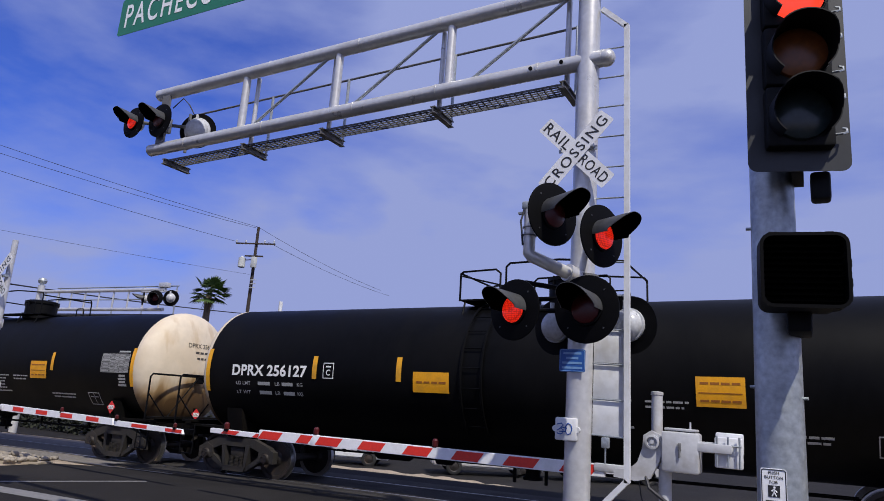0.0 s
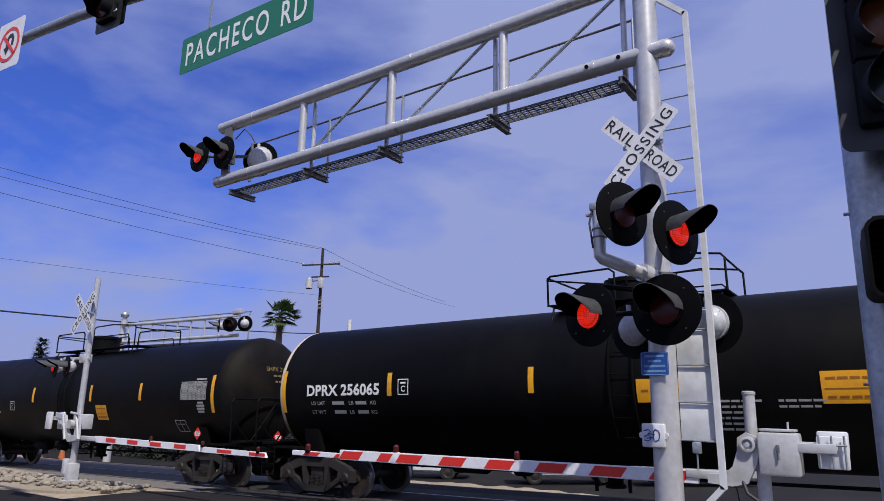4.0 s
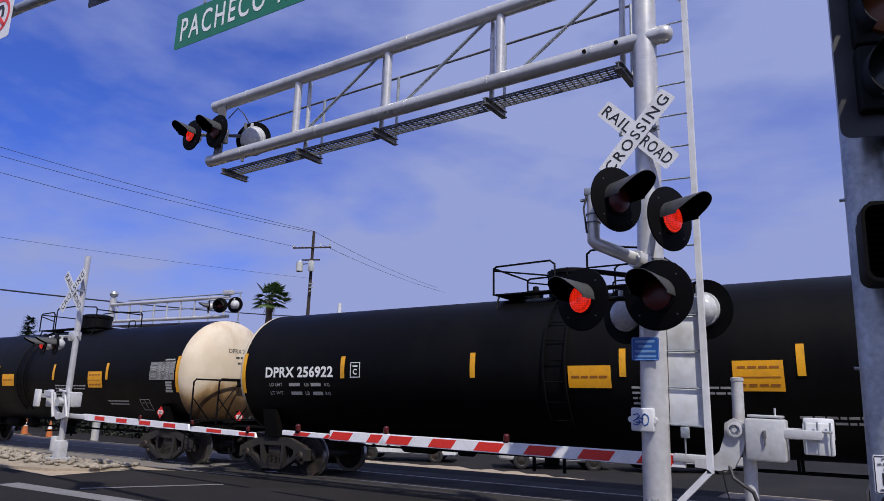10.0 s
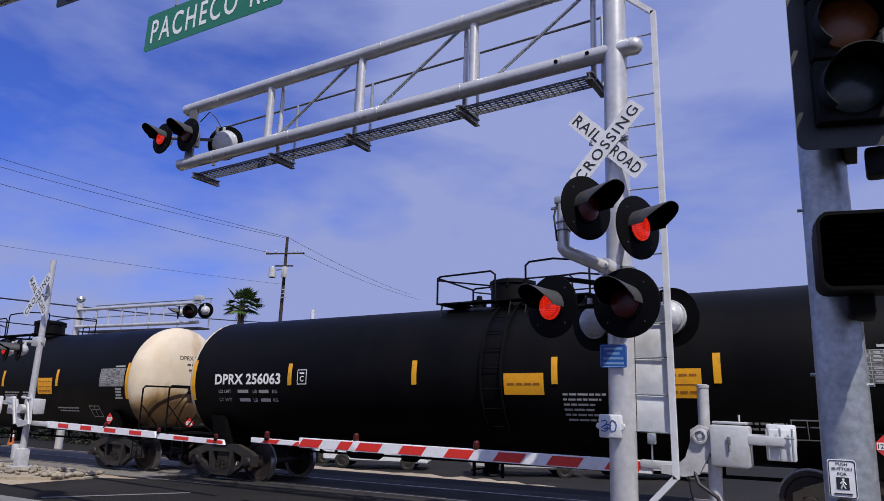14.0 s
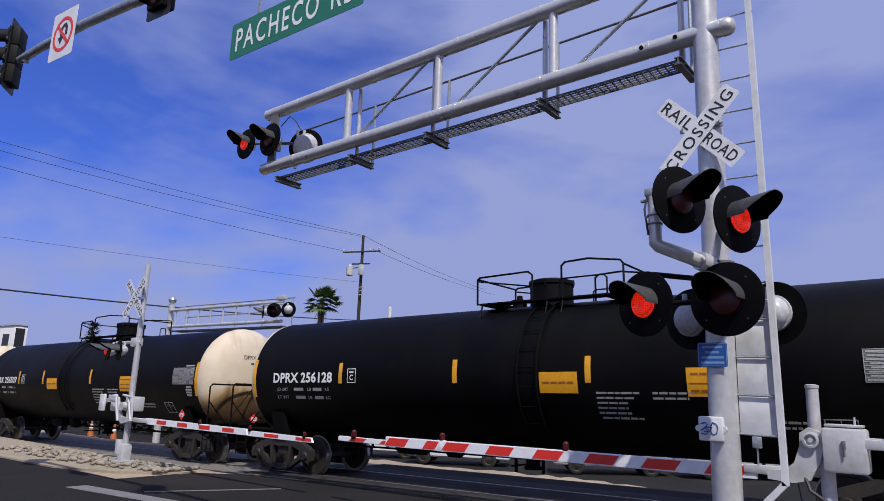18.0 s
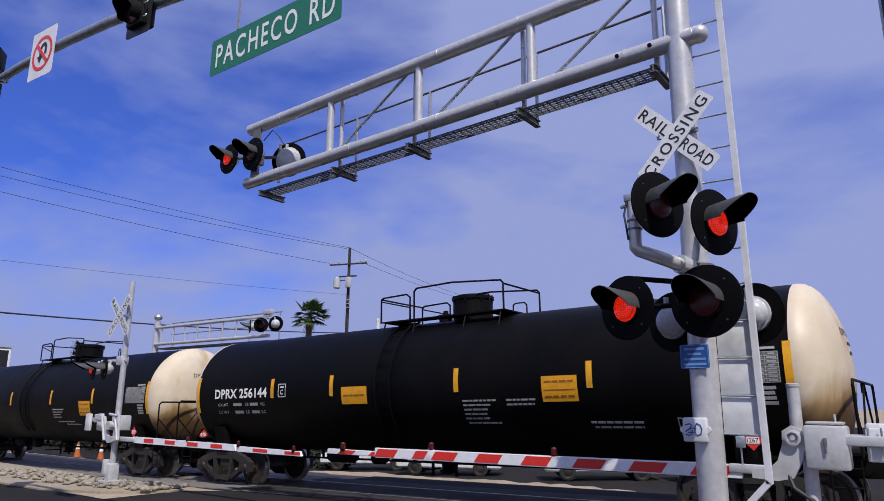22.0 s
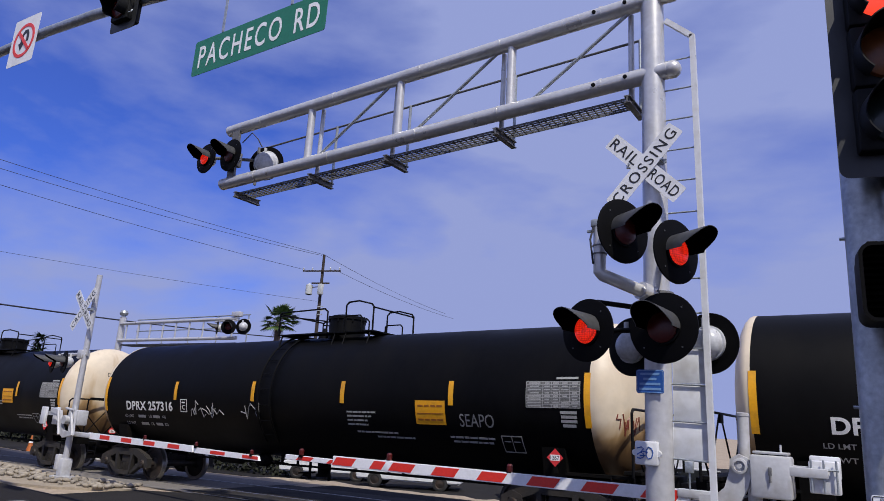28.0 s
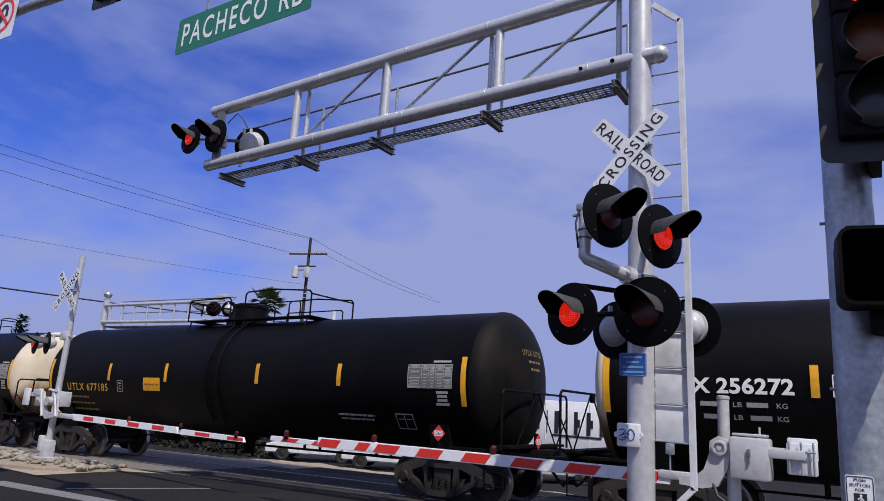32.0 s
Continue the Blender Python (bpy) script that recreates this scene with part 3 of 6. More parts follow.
def tank_shell(car):
    bm = bmesh.new()
    xs = [-HALF, -5, -2.5, -0.05, 0.05, 2.5, 5, HALF]
    rings = []
    for x in xs:
        rings.append([bm.verts.new((x, TANK_R * math.cos(t), TANK_Z + TANK_R * math.sin(t) + SLOPE * abs(x))) for t in (2 * math.pi * i / 64 for i in range(64))])
    for A, B in zip(rings, rings[1:]):
        for i in range(64):
            bm.faces.new((A[i], A[(i + 1) % 64], B[(i + 1) % 64], B[i]))
    return part("tank_shell", bm, "tank", car)


def tank_head(car, side, material, label):
    deep = 0.61 if side > 0 else 0.34
    bm = bmesh.new()
    prof = [(-0.012, TANK_R + 0.006), (0.05, TANK_R + 0.006)] + [(0.05 + deep * math.sin(a), (TANK_R + 0.004) * math.cos(a)) for a in (radians(d) for d in (8, 18, 28, 38, 48, 58, 68, 78))] + [(0.05 + deep, 0)]
    lathe(bm, (0, 0, 0), (side, 0, 0), prof, 64)
    return part("tank_head", bm, material, car, label, m=pose(side * HALF, 0, TANK_Z + SLOPE * HALF))


def platform(car, left, mid, hump, man, right):
    """Top platform: a low rail from left to the hump rail, which rises past the manway and ends at right."""
    z0 = TANK_Z + TANK_R
    bm = bmesh.new()
    for s in (-1, 1):
        box(bm, (left + right) / 2, s * 0.62, z0 + 0.02, right - left, 0.34, 0.03)
        for x in (left + 0.1, hump, man + 0.3, right - 0.1):
            rod(bm, (x, s * 0.75, z0 + 0.01), (x, s * 0.86, z0 - 0.30), 0.02, seg=6)
    for x in (left + 0.25, right - 0.25):
        box(bm, x, 0, z0 + 0.02, 0.5, 1.5, 0.03)
    part("platform_deck", bm, "rail_black", car)
    zt = z0 + 0.60
    for s in (-1, 1):
        y = s * 0.80
        e = mid
        bm = pipe(bmesh.new(), [(left, y, z0), (left, y, zt - 0.05), (left + 0.06, y, zt), (e - 0.1, y, zt + 0.02), (e, y, zt - 0.06), (e, y, z0)], 0.022, 6)
        part("platform_railing", bm, "rail_black", car)
        bm = pipe(bmesh.new(), [(hump, y, z0), (hump, y, zt + 0.06), (hump + 0.08, y, zt + 0.13), (hump + 0.45 * (right - hump), y, zt + 0.15), (right - 0.06, y, zt + 0.05), (right, y, zt - 0.02), (right, y, z0)], 0.022, 6)
        part("platform_railing", bm, "rail_black", car)
        bm = rod(bmesh.new(), (left, y, zt - 0.08), (mid, y, z0 + 0.30), 0.018, seg=6)
        part("platform_railing", bm, "rail_black", car)
        bm = pipe(bmesh.new(), [(man + 0.6, y, z0), (man + 0.6, y, z0 + 0.36), (man + 0.66, y, z0 + 0.40), (right - 0.4, y, z0 + 0.40), (right - 0.34, y, z0 + 0.34), (right - 0.34, y, z0)], 0.018, 6)
        part("platform_railing", bm, "rail_black", car)
    for x, z in ((left, zt - 0.03), (right, zt - 0.03)):
        part("platform_railing", rod(bmesh.new(), (x, -0.8, z), (x, 0.8, z), 0.02, seg=6), "rail_black", car)
    bm = bmesh.new()
    lathe(bm, (man, 0, z0 - 0.12), (0, 0, 1), [(0, 0.46), (0.54, 0.46), (0.55, 0.49), (0.62, 0.49), (0.63, 0.46), (0.66, 0.38), (0.67, 0)], 28)
    for k in range(8):
        a = radians(45 * k + 12)
        rod(bm, (man + 0.47 * math.cos(a), 0.47 * math.sin(a), z0 + 0.36), (man + 0.47 * math.cos(a), 0.47 * math.sin(a), z0 + 0.52), 0.022, seg=6)
    part("manway_housing", bm, "rail_black", car)
    part("safety_valve", lathe(bmesh.new(), (man - 0.85, 0.1, z0 - 0.1), (0, 0, 1), [(0, 0.16), (0.22, 0.16), (0.24, 0.19), (0.28, 0.19), (0.28, 0.07), (0.38, 0.06), (0.40, 0)], 14), "rail_black", car)


def side_ladder(car, cx):
    for x in (cx - 0.21, cx + 0.21):
        pts = []
        for a in range(74, -50, -8):
            t = radians(a)
            pts.append((x, -(TANK_R + 0.05) * math.cos(t), TANK_Z + (TANK_R + 0.05) * math.sin(t)))
        part("ladder_stile", pipe(bmesh.new(), pts, 0.026, 6), "tank", car)
    for a in range(60, -48, -14):
        t = radians(a)
        p = (TANK_R + 0.05)
        part("rung", rod(bmesh.new(), (cx - 0.21, -p * math.cos(t), TANK_Z + p * math.sin(t)), (cx + 0.21, -p * math.cos(t), TANK_Z + p * math.sin(t)), 0.010, seg=6), "tank", car)


def side_frame(bm, s):
    """One cast truck side frame: arched top chord, tension member, columns and journal boxes."""
    y0, y1 = s * 0.96, s * 1.10
    top = [(-1.10, 0.52), (-0.98, 0.68), (-0.50, 0.84), (0.50, 0.84), (0.98, 0.68), (1.10, 0.52), (0.90, 0.50), (0.46, 0.66), (-0.46, 0.66), (-0.90, 0.50)]
    slab(bm, top[:1] + [top[1], top[2], top[8 - 0], top[9]], y0, y1)
    slab(bm, [top[2], top[3], top[7], top[8]], y0, y1)
    slab(bm, [top[3], top[4], top[5], top[6], top[7]], y0, y1)
    for m in (-1, 1):
        slab(bm, [(m * 0.86, 0.44), (m * 0.74, 0.50), (m * 0.30, 0.22), (m * 0.34, 0.14)], y0, y1)
        slab(bm, [(m * 0.34, 0.20), (m * 0.27, 0.20), (m * 0.30, 0.70), (m * 0.42, 0.70)], y0, y1 + s * 0.02)
        slab(bm, [(m * 1.12, 0.60), (m * 1.12, 0.36), (m * 1.02, 0.36), (m * 0.98, 0.56), (m * 0.80, 0.56), (m * 0.76, 0.36), (m * 0.68, 0.40), (m * 0.70, 0.62), (m * 0.9, 0.70)], y0 + s * 0.01, y1 + s * 0.015)
    slab(bm, [(-0.34, 0.24), (0.34, 0.24), (0.30, 0.13), (-0.30, 0.13)], y0 - s * 0.02, y1 + s * 0.03)
    return bm


def wheelset_mesh():
    bm = bmesh.new()
    for s in (-1, 1):
        y = s * 0.715
        prof = [(-0.075, 0.11), (-0.06, 0.13), (-0.02, 0.17), (-0.035, 0.36), (-0.065, 0.385), (-0.066, WHEEL_R - 0.006), (0.05, WHEEL_R + 0.002), (0.052, WHEEL_R + 0.028), (0.075, WHEEL_R + 0.02), (0.07, 0.385), (0.02, 0.35), (0.015, 0.17), (0.07, 0.12), (0.07, 0.09)]
        lathe(bm, (0, y, 0), (0, -s, 0), prof, 32)
    rod(bm, (0, -1.06, 0), (0, 1.06, 0), 0.085, seg=12)
    for s in (-1, 1):
        lathe(bm, (0, s * 0.93, 0), (0, s, 0), [(0, 0.12), (0.17, 0.125), (0.20, 0.10), (0.235, 0.095), (0.24, 0)], 16)
        for k in range(3):
            a = radians(120 * k + 20)
            rod(bm, (0.06 * math.cos(a), s * 1.16, 0.06 * math.sin(a)), (0.06 * math.cos(a), s * 1.19, 0.06 * math.sin(a)), 0.016, seg=6)
    return bm


def truck(car, x):
    t = new("truck")
    t.parent, t.matrix_basis = car, pose(x, 0, 0)
    bm = bmesh.new()
    box(bm, 0, 0, 0.55, 0.40, 2.1, 0.24, bev=0.03)
    lathe(bm, (0, 0, 0.6), (0, 0, 1), [(0, 0.3), (0.2, 0.3), (0.2, 0)], 20)
    for s in (-1, 1):
        rod(bm, (s * 0.42, -0.8, 0.42), (s * 0.42, 0.8, 0.42), 0.05, seg=8)
    part("bolster", bm, "truck", t)
    for s in (-1, 1):
        part("side_frame", side_frame(bmesh.new(), s), "truck", t, smooth=False)
        for dx in (-0.15, 0.0, 0.15):
            bm = bmesh.new()
            prof = [(0, 0)]
            for k in range(7):
                prof += [(0.03 * 2 * k / 2 + 0.0, 0.062), (0.03 * k + 0.018, 0.068), (0.03 * k + 0.024, 0.05)]
            prof += [(0.215, 0.06), (0.215, 0)]
            lathe(bm, (dx, s * 1.03, 0.24), (0, 0, 1), prof, 10)
            part("spring", bm, "truck", t)
    sets = []
    for dx in (-0.89, 0.89):
        w = part("wheelset", wheelset_mesh(), "wheel", t, m=pose(dx, 0, WHEEL_R))
        w.data.materials.append(M["tread"])
        for f in w.data.polygons:
            if math.hypot(f.center.x, f.center.z) > WHEEL_R - 0.03:
                f.material_index = 1
        sets.append(w)
    return t


def end_gear(car, s):
    bm = bmesh.new()
    box(bm, s * 7.3, 0, 0.92, 2.6, 0.62, 0.36, bev=0.02)
    box(bm, s * 8.1, 0, 0.98, 0.22, 2.2, 0.28, bev=0.015)
    part("stub_sill", bm, "steel_black", car)
    bm = bmesh.new()
    slab(bm, [(-1.15, 0.86), (1.15, 0.86), (1.28, 1.5), (1.0, 1.22), (0.6, 1.03), (0.0, 0.97), (-0.6, 1.03), (-1.0, 1.22), (-1.28, 1.5)], s * 6.45, s * 6.9, "yz")
    part("saddle", bm, "steel_black", car)
    bm = bmesh.new()
    for y in (-1.05, 1.05):
        box(bm, s * 7.55, y, 1.06, 1.35, 0.30, 0.05)
    box(bm, s * 8.12, 0, 1.15, 0.30, 2.6, 0.05)
    part("end_walkway", bm, "steel_black", car)
    bm = bmesh.new()
    x = s * 8.22
    pipe(bm, [(x, -1.55, 1.1), (x, -1.55, 2.12), (x, -1.48, 2.19), (x, 1.48, 2.19), (x, 1.55, 2.12), (x, 1.55, 1.1)], 0.024, 6)
    for e in (-1, 1):
        rod(bm, (x, 0.06 * e, 2.17), (x, 0.95 * e, 1.12), 0.016, seg=6)
        rod(bm, (x, 0.95 * e, 1.12), (x, 1.54 * e, 1.72), 0.016, seg=6)
    box(bm, x - s * 0.02, 0, 2.10, 0.03, 0.26, 0.16, bev=0.01)
    for k in range(3):
        rod(bm, (x - s * 0.05, -1.35, 0.95 - 0.26 * k), (x - s * 0.45, -1.35, 0.95 - 0.26 * k), 0.014, seg=6)
    for dx in (0.05, 0.45):
        rod(bm, (x - s * dx, -1.35, 1.08), (x - s * dx, -1.35, 0.42), 0.014, seg=6)
    part("end_handrail", bm, "rail_black", car)
    bm = bmesh.new()
    box(bm, s * 8.42, 0, 0.86, 0.44, 0.20, 0.22, bev=0.03)
    box(bm, s * 8.68, -s * 0.05, 0.86, 0.20, 0.30, 0.28, bev=0.05)
    part("coupler", bm, "truck", car)
    bm = bmesh.new()
    pipe(bm, [(s * 8.3, 0.35, 0.8), (s * 8.5, 0.37, 0.55), (s * 8.65, 0.33, 0.42), (s * 8.72, 0.30, 0.5)], 0.03, 6)
    part("air_hose", bm, "tyre", car)


def under_gear(car):
    bm = bmesh.new()
    lathe(bm, (0, 0, 0.98), (0, 0, -1), [(0, 0.3), (0.16, 0.28), (0.18, 0.16), (0.42, 0.14), (0.44, 0.19), (0.5, 0.19), (0.5, 0)], 16)
    for x in (-0.32, 0.32):
        rod(bm, (x, -0.15, 0.95), (x, -0.15, 0.42), 0.035, seg=6)
    rod(bm, (0, -0.3, 0.6), (0, -0.85, 0.6), 0.02, seg=6)
    part("outlet_valve", bm, "steel_black", car)
    bm = bmesh.new()
    lathe(bm, (-3.4, -0.35, 0.80), (1, 0, 0), [(0, 0), (0.03, 0.14), (0.08, 0.17), (0.82, 0.17), (0.87, 0.14), (0.9, 0)], 16)
    part("air_reservoir", bm, "steel_black", car)
    bm = bmesh.new()
    lathe(bm, (-1.9, -0.35, 0.78), (1, 0, 0), [(0, 0), (0.0, 0.15), (0.30, 0.15), (0.42, 0.05), (0.44, 0)], 14)
    rod(bm, (-1.46, -0.35, 0.78), (-0.9, -0.35, 0.74), 0.02, seg=6)
    rod(bm, (-5.4, -0.25, 0.72), (5.4, -0.25, 0.70), 0.024, seg=6)
    rod(bm, (-5.4, 0.3, 0.68), (5.4, 0.3, 0.68), 0.02, seg=6)
    for x in (-4.3, -1.2, 2.2, 4.4):
        box(bm, x, -0.25, 0.83, 0.05, 0.05, 0.28)
        box(bm, x, 0.3, 0.82, 0.05, 0.05, 0.3)
    part("brake_rigging", bm, "steel_black", car)


def tape(car, x, tall=0.62, z=2.44):
    return part("reflective_stripe", wrap(patch(bmesh.new(), 0.115, tall, nz=6), x, z), "yellow", car)


def square_panel(car, x, z, w, h, rng, lines=True):
    p = part("warning_panel", wrap(patch(bmesh.new(), w, h, nz=4), x, z), "orange", car, "orange-yellow rectangular warning panel")
    bm = bmesh.new()
    for k, zz in enumerate((0.28, -0.04, -0.30) if lines else (0.0,)):
        n = 4 if k != 1 else 1
        for i in range(n):
            ww = w * (0.86 / n) * rng.uniform(0.7, 0.9) if n > 1 else w * 0.88
            patch(bm, ww, 0.035 if n > 1 else 0.014, w * (-0.43 + 0.86 * (i + 0.5) / n), zz * h, 1, 0.003)
    part("panel_writing", wrap(bm, x, z, 0.017), "panel_ink", p)


def plate_mark(car, x, z, w, h, letter="", colour="stencil", t=0.022):
    bm = bmesh.new()
    for sx in (-1, 1):
        patch(bm, t, h, sx * (w - t) / 2, 0, 4, 0.003)
    for sz in (-1, 1):
        patch(bm, w - 2 * t, t, 0, sz * (h - t) / 2, 1, 0.003)
    if not letter:
        patch(bm, t * 0.8, h - 2 * t, 0, 0, 3, 0.003)
        patch(bm, w * 0.3, t, -w * 0.22, h * 0.15, 1, 0.003)
        patch(bm, w * 0.3, t, w * 0.22, h * 0.15, 1, 0.003)
    p = part("stencilled_box", wrap(bm, x, z), colour, car)
    if letter:
        bm = lettering(letter, h * 0.38, bold=0.02)
        bm2 = bmesh.ops.translate(bm, verts=bm.verts, vec=(0, 0, -h * 0.12))
        patch(bm, w * 0.5, h * 0.10, 0, h * 0.25, 1, 0.003)
        part("box_letter", wrap(bm, x, z, 0.014), colour, p)


def capacity_table(car, x, z, rng):
    bm = bmesh.new()
    w, h = 1.05, 0.46
    small("table_ground", wrap(patch(bmesh.new(), w, h, 0, 0, 4, 0.002), x, z, 0.006), "stencil_faint", car)
    for k in range(9):
        patch(bm, w, 0.010, 0, -h / 2 + h * k / 8, 1, 0.003)
    for sx in (-0.5, -0.18, -0.02, 0.14, 0.32, 0.5):
        patch(bm, 0.010, h, sx * w, 0, 4, 0.003)
    for k in range(8):
        for a, b in ((-0.48, -0.2), (-0.16, -0.04), (0.0, 0.12), (0.16, 0.3), (0.34, 0.48)):
            if rng.random() < 0.85:
                patch(bm, w * (b - a) * rng.uniform(0.6, 1), 0.026, w * (a + b) / 2, -h / 2 + h * (k + 0.5) / 8, 1, 0.003)
    patch(bm, 0.42, 0.04, 0.28, 0.29, 1, 0.003)
    for k in range(4):
        patch(bm, rng.uniform(0.22, 0.32), 0.05, 0.30, -0.31 - 0.075 * k, 1, 0.003)
    small("capacity_table", wrap(bm, x, z), "stencil_grey", car, "faded white stencilled table")


def placard(car, m):
    p = part("hazard_placard", slab(bmesh.new(), [(0.155, 0), (0, 0.155), (-0.155, 0), (0, -0.155)], -0.01, 0), "placard_red", car, "red diamond hazard placard with a white band", m=m)
    part("placard_band", slab(bmesh.new(), [(-0.095, -0.05), (0.095, -0.05), (0.095, 0.05), (-0.095, 0.05)], -0.014, -0.010), "placard_white", p)
    part("placard_number", lettering("1267", 0.07, 0.165, 0.01), "ink", p, m=pose(0, -0.0155, 0))
    part("placard_bracket", box(bmesh.new(), 0, 0.04, -0.05, 0.06, 0.08, 0.42), "steel_black", p)


def tag_curve(bm, rng, w, h, loops):
    """A loose scrawl of sprayed strokes."""
    x = -w / 2
    for k in range(loops):
        pts = [(x + rng.uniform(-0.04, 0.04), -0.002, rng.uniform(-h, h) / 2)]
        for j in range(3):
            pts.append((pts[-1][0] + rng.uniform(-0.05, 0.16), -0.002, rng.uniform(-h, h) / 2))
        for a, b in zip(pts, pts[1:]):
            rod(bm, a, b, 0.013, seg=4)
        x += w / loops
    return bm


def tank_car(mark, number, style, front, rear, seed, centre):
    """style A: four marks ahead of the ladder; style B: closer marks; style U: plain car with yellow or spaced white lettering."""
    rng = random.Random(seed)
    plain = style == "U"
    if front == "head_black":
        what = "black tank car with dirty black ends and " + ("yellow lettering" if mark == "UTLX" else "spaced white lettering")
    else:
        what = "black tank car with stained cream ends and yellow stripes"
    if number == "257316":
        what = "black tank car with cream ends and sprayed graffiti"
    car = thing("tank_car", what, "tank car", on_track(centre), "tank cars of the train")
    tank_shell(car)
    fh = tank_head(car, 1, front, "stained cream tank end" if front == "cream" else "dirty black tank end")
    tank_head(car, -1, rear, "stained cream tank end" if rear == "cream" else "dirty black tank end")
    # small writing high on the front end
    ink = "stencil_dark" if front == "cream" else "stencil_ochre"
    def on_head(bm, y0, z0):
        for v in bm.verts:
            y, z = v.co.x + y0, v.co.z + z0
            r = min(math.hypot(y, z) / TANK_R, 0.98)
            v.co = Vector((0.05 + 0.61 * math.sqrt(1 - r * r) + 0.006 - v.co.y, y, z))
        return bm
    small("end_lettering", on_head(lettering(mark + " " + number, 0.12, 0.95, 0.008), 0.10, 0.62), ink, fh)
    bm = bmesh.new()
    for k, w in enumerate((0.62, 0.50)):
        for i in range(4):
            patch(bm, w / 4 * 0.75, 0.05, -w / 2 + w * (i + 0.5) / 4, -0.15 * k, 1, 0.002)
    small("end_stencil", on_head(bm, 0.14, 0.44), ink, fh)
    if mark == "DPRX" and number == "257316":
        bm = tag_curve(bmesh.new(), rng, 0.8, 0.5, 7)
        for v in bm.verts:
            y, z = v.co.x * 0.65 - 0.92, v.co.z * 0.8 - 0.45
            r = min(math.hypot(y, z) / TANK_R, 0.98)
            v.co = Vector((0.05 + 0.61 * math.sqrt(1 - r * r) + 0.004 - v.co.y, y, z))
        part("graffiti", bm, "graffiti_red", fh, "red sprayed scrawl")
        for gx, gw in ((-2.95, 1.1), (-1.2, 0.7)):
            part("graffiti", wrap(tag_curve(bmesh.new(), rng, gw, 0.42, int(gw * 7)), gx, 1.98), "graffiti_grey", car, "faded white sprayed scrawl")
        part("graffiti", wrap(lettering("SEAPO", 0.24, 0.76, 0.0), 5.15, 1.92), "graffiti_grey", car, "faded white sprayed letters")
    platform(car, *{"A": (-0.88, 0.48, 1.15, 0.50, 2.45), "B": (-1.35, -0.47, -0.35, 0.75, 2.05), "C": (-1.40, -0.58, -0.46, 0.72, 1.80), "D": (-1.20, 0.45, 1.05, 0.40, 1.90), "U": (-2.10, -0.40, 0.15, -0.50, 2.5)}[style])
    side_ladder(car, {"A": 0.74, "B": -0.69, "C": -0.72, "D": -0.72, "U": 0.02}[style])
    under_gear(car)
    trucks = [truck(car, x) for x in (-6.67, 6.67)]
    for s in (-1, 1):
        end_gear(car, s)
    # marks along the near side, measured from the rear mark at -7.415
    stripes = {"A": (0, 3.15, 6.45, 9.4, 12.1, 14.83), "B": (0, 3.08, 5.15, 8.7, 11.6, 14.83), "C": (0, 3.33, 5.62, 8.78, 11.63, 14.83), "D": (0, 3.25, 6.27, 9.16, 12.0, 14.83), "U": (0, 3.05, 5.6, 9.05, 11.6, 14.75)}[style]
    for k, s in enumerate(stripes):
        end = k in (0, 5)
        tape(car, s - 7.415, 0.94 if end else 0.47, 2.33 if end else 2.43)
    if mark == "UTLX":
        for name, words in zip(("reporting_mark", "car_number"), apart(lettering(mark + " " + number, 0.21, 2.05, 0.012, 1.15))):
            part(name, wrap(words, -5.45, 2.0), "stencil_yellow", car, "yellow stencilled lettering")
        square_panel(car, 3.12 if number == "675925" else -2.40, 2.12, 0.72, 0.34, rng, False)
        small("load_limits", wrap(bars([(0, 0.8), (0, 0.9), (0.05, 0.95)], rng, 1.5, 0.17, 0.05), -6.6, 1.72), "stencil_ochre", car)
        plate_mark(car, -3.83, 2.05, 0.25, 0.30, "C", "stencil_grey", 0.014)
    elif mark == "SHPX":
        for name, words in zip(("reporting_mark", "car_number"), apart(lettering(mark + "  " + number, 0.24, 2.36, 0.026, 1.1))):
            part(name, wrap(words, -5.28, 1.99), "stencil", car, "spaced white stencilled lettering")
        small("load_limits", wrap(bars([(0, 0.9), (0.05, 0.8)], rng, 2.2, 0.15, 0.06), -6.3, 1.72), "stencil_grey", car)
        square_panel(car, 2.2, 1.87, 0.55, 0.42, rng)
        plate_mark(car, -3.2, 2.1, 0.30, 0.30, "C", "stencil_grey")
    else:
        low = -0.20 if style in "CD" else 0.12
        for name, words in zip(("reporting_mark", "car_number"), apart(lettering(mark + " " + number, 0.25, 2.12, 0.032, 1.05))):
            part(name, wrap(words, -5.60 + {"C": 0.14, "D": 0.26}.get(style, 0.0), 2.22 + low), "stencil", car, "white stencilled lettering")
        for z, words, nums in ((1.94, ("LD LMT", "LB", "KG"), (-5.62, -4.98)), (1.75, ("LT WT", "LB", "KG"), (-5.58, -4.94))):
            for w, x, ww in zip(words, (-6.32, -5.34, -4.72), (0.42, 0.13, 0.15)):
                small("limit_word", wrap(lettering(w, 0.075, ww, 0.012), x, z + low), "stencil_grey", car)
            small("limit_figure", wrap(patch(patch(bmesh.new(), 0.34, 0.07, 0, 0, 1, 0.003), 0.30, 0.07, 0.66, 0, 1, 0.003), nums[0] - 0.10, z + low), "stencil_grey", car)
        plate_mark(car, stripes[1] - 7.415 + 0.36, 2.25 + low, 0.27, 0.32, "C", "stencil", 0.016)
        if style == "A":
            square_panel(car, stripes[3] - 7.415 - 0.60, 2.20, 0.78, 0.38, rng, False)
        elif style == "B":
            square_panel(car, stripes[2] - 7.415 + 0.72, 2.20, 0.78, 0.38, rng, False)
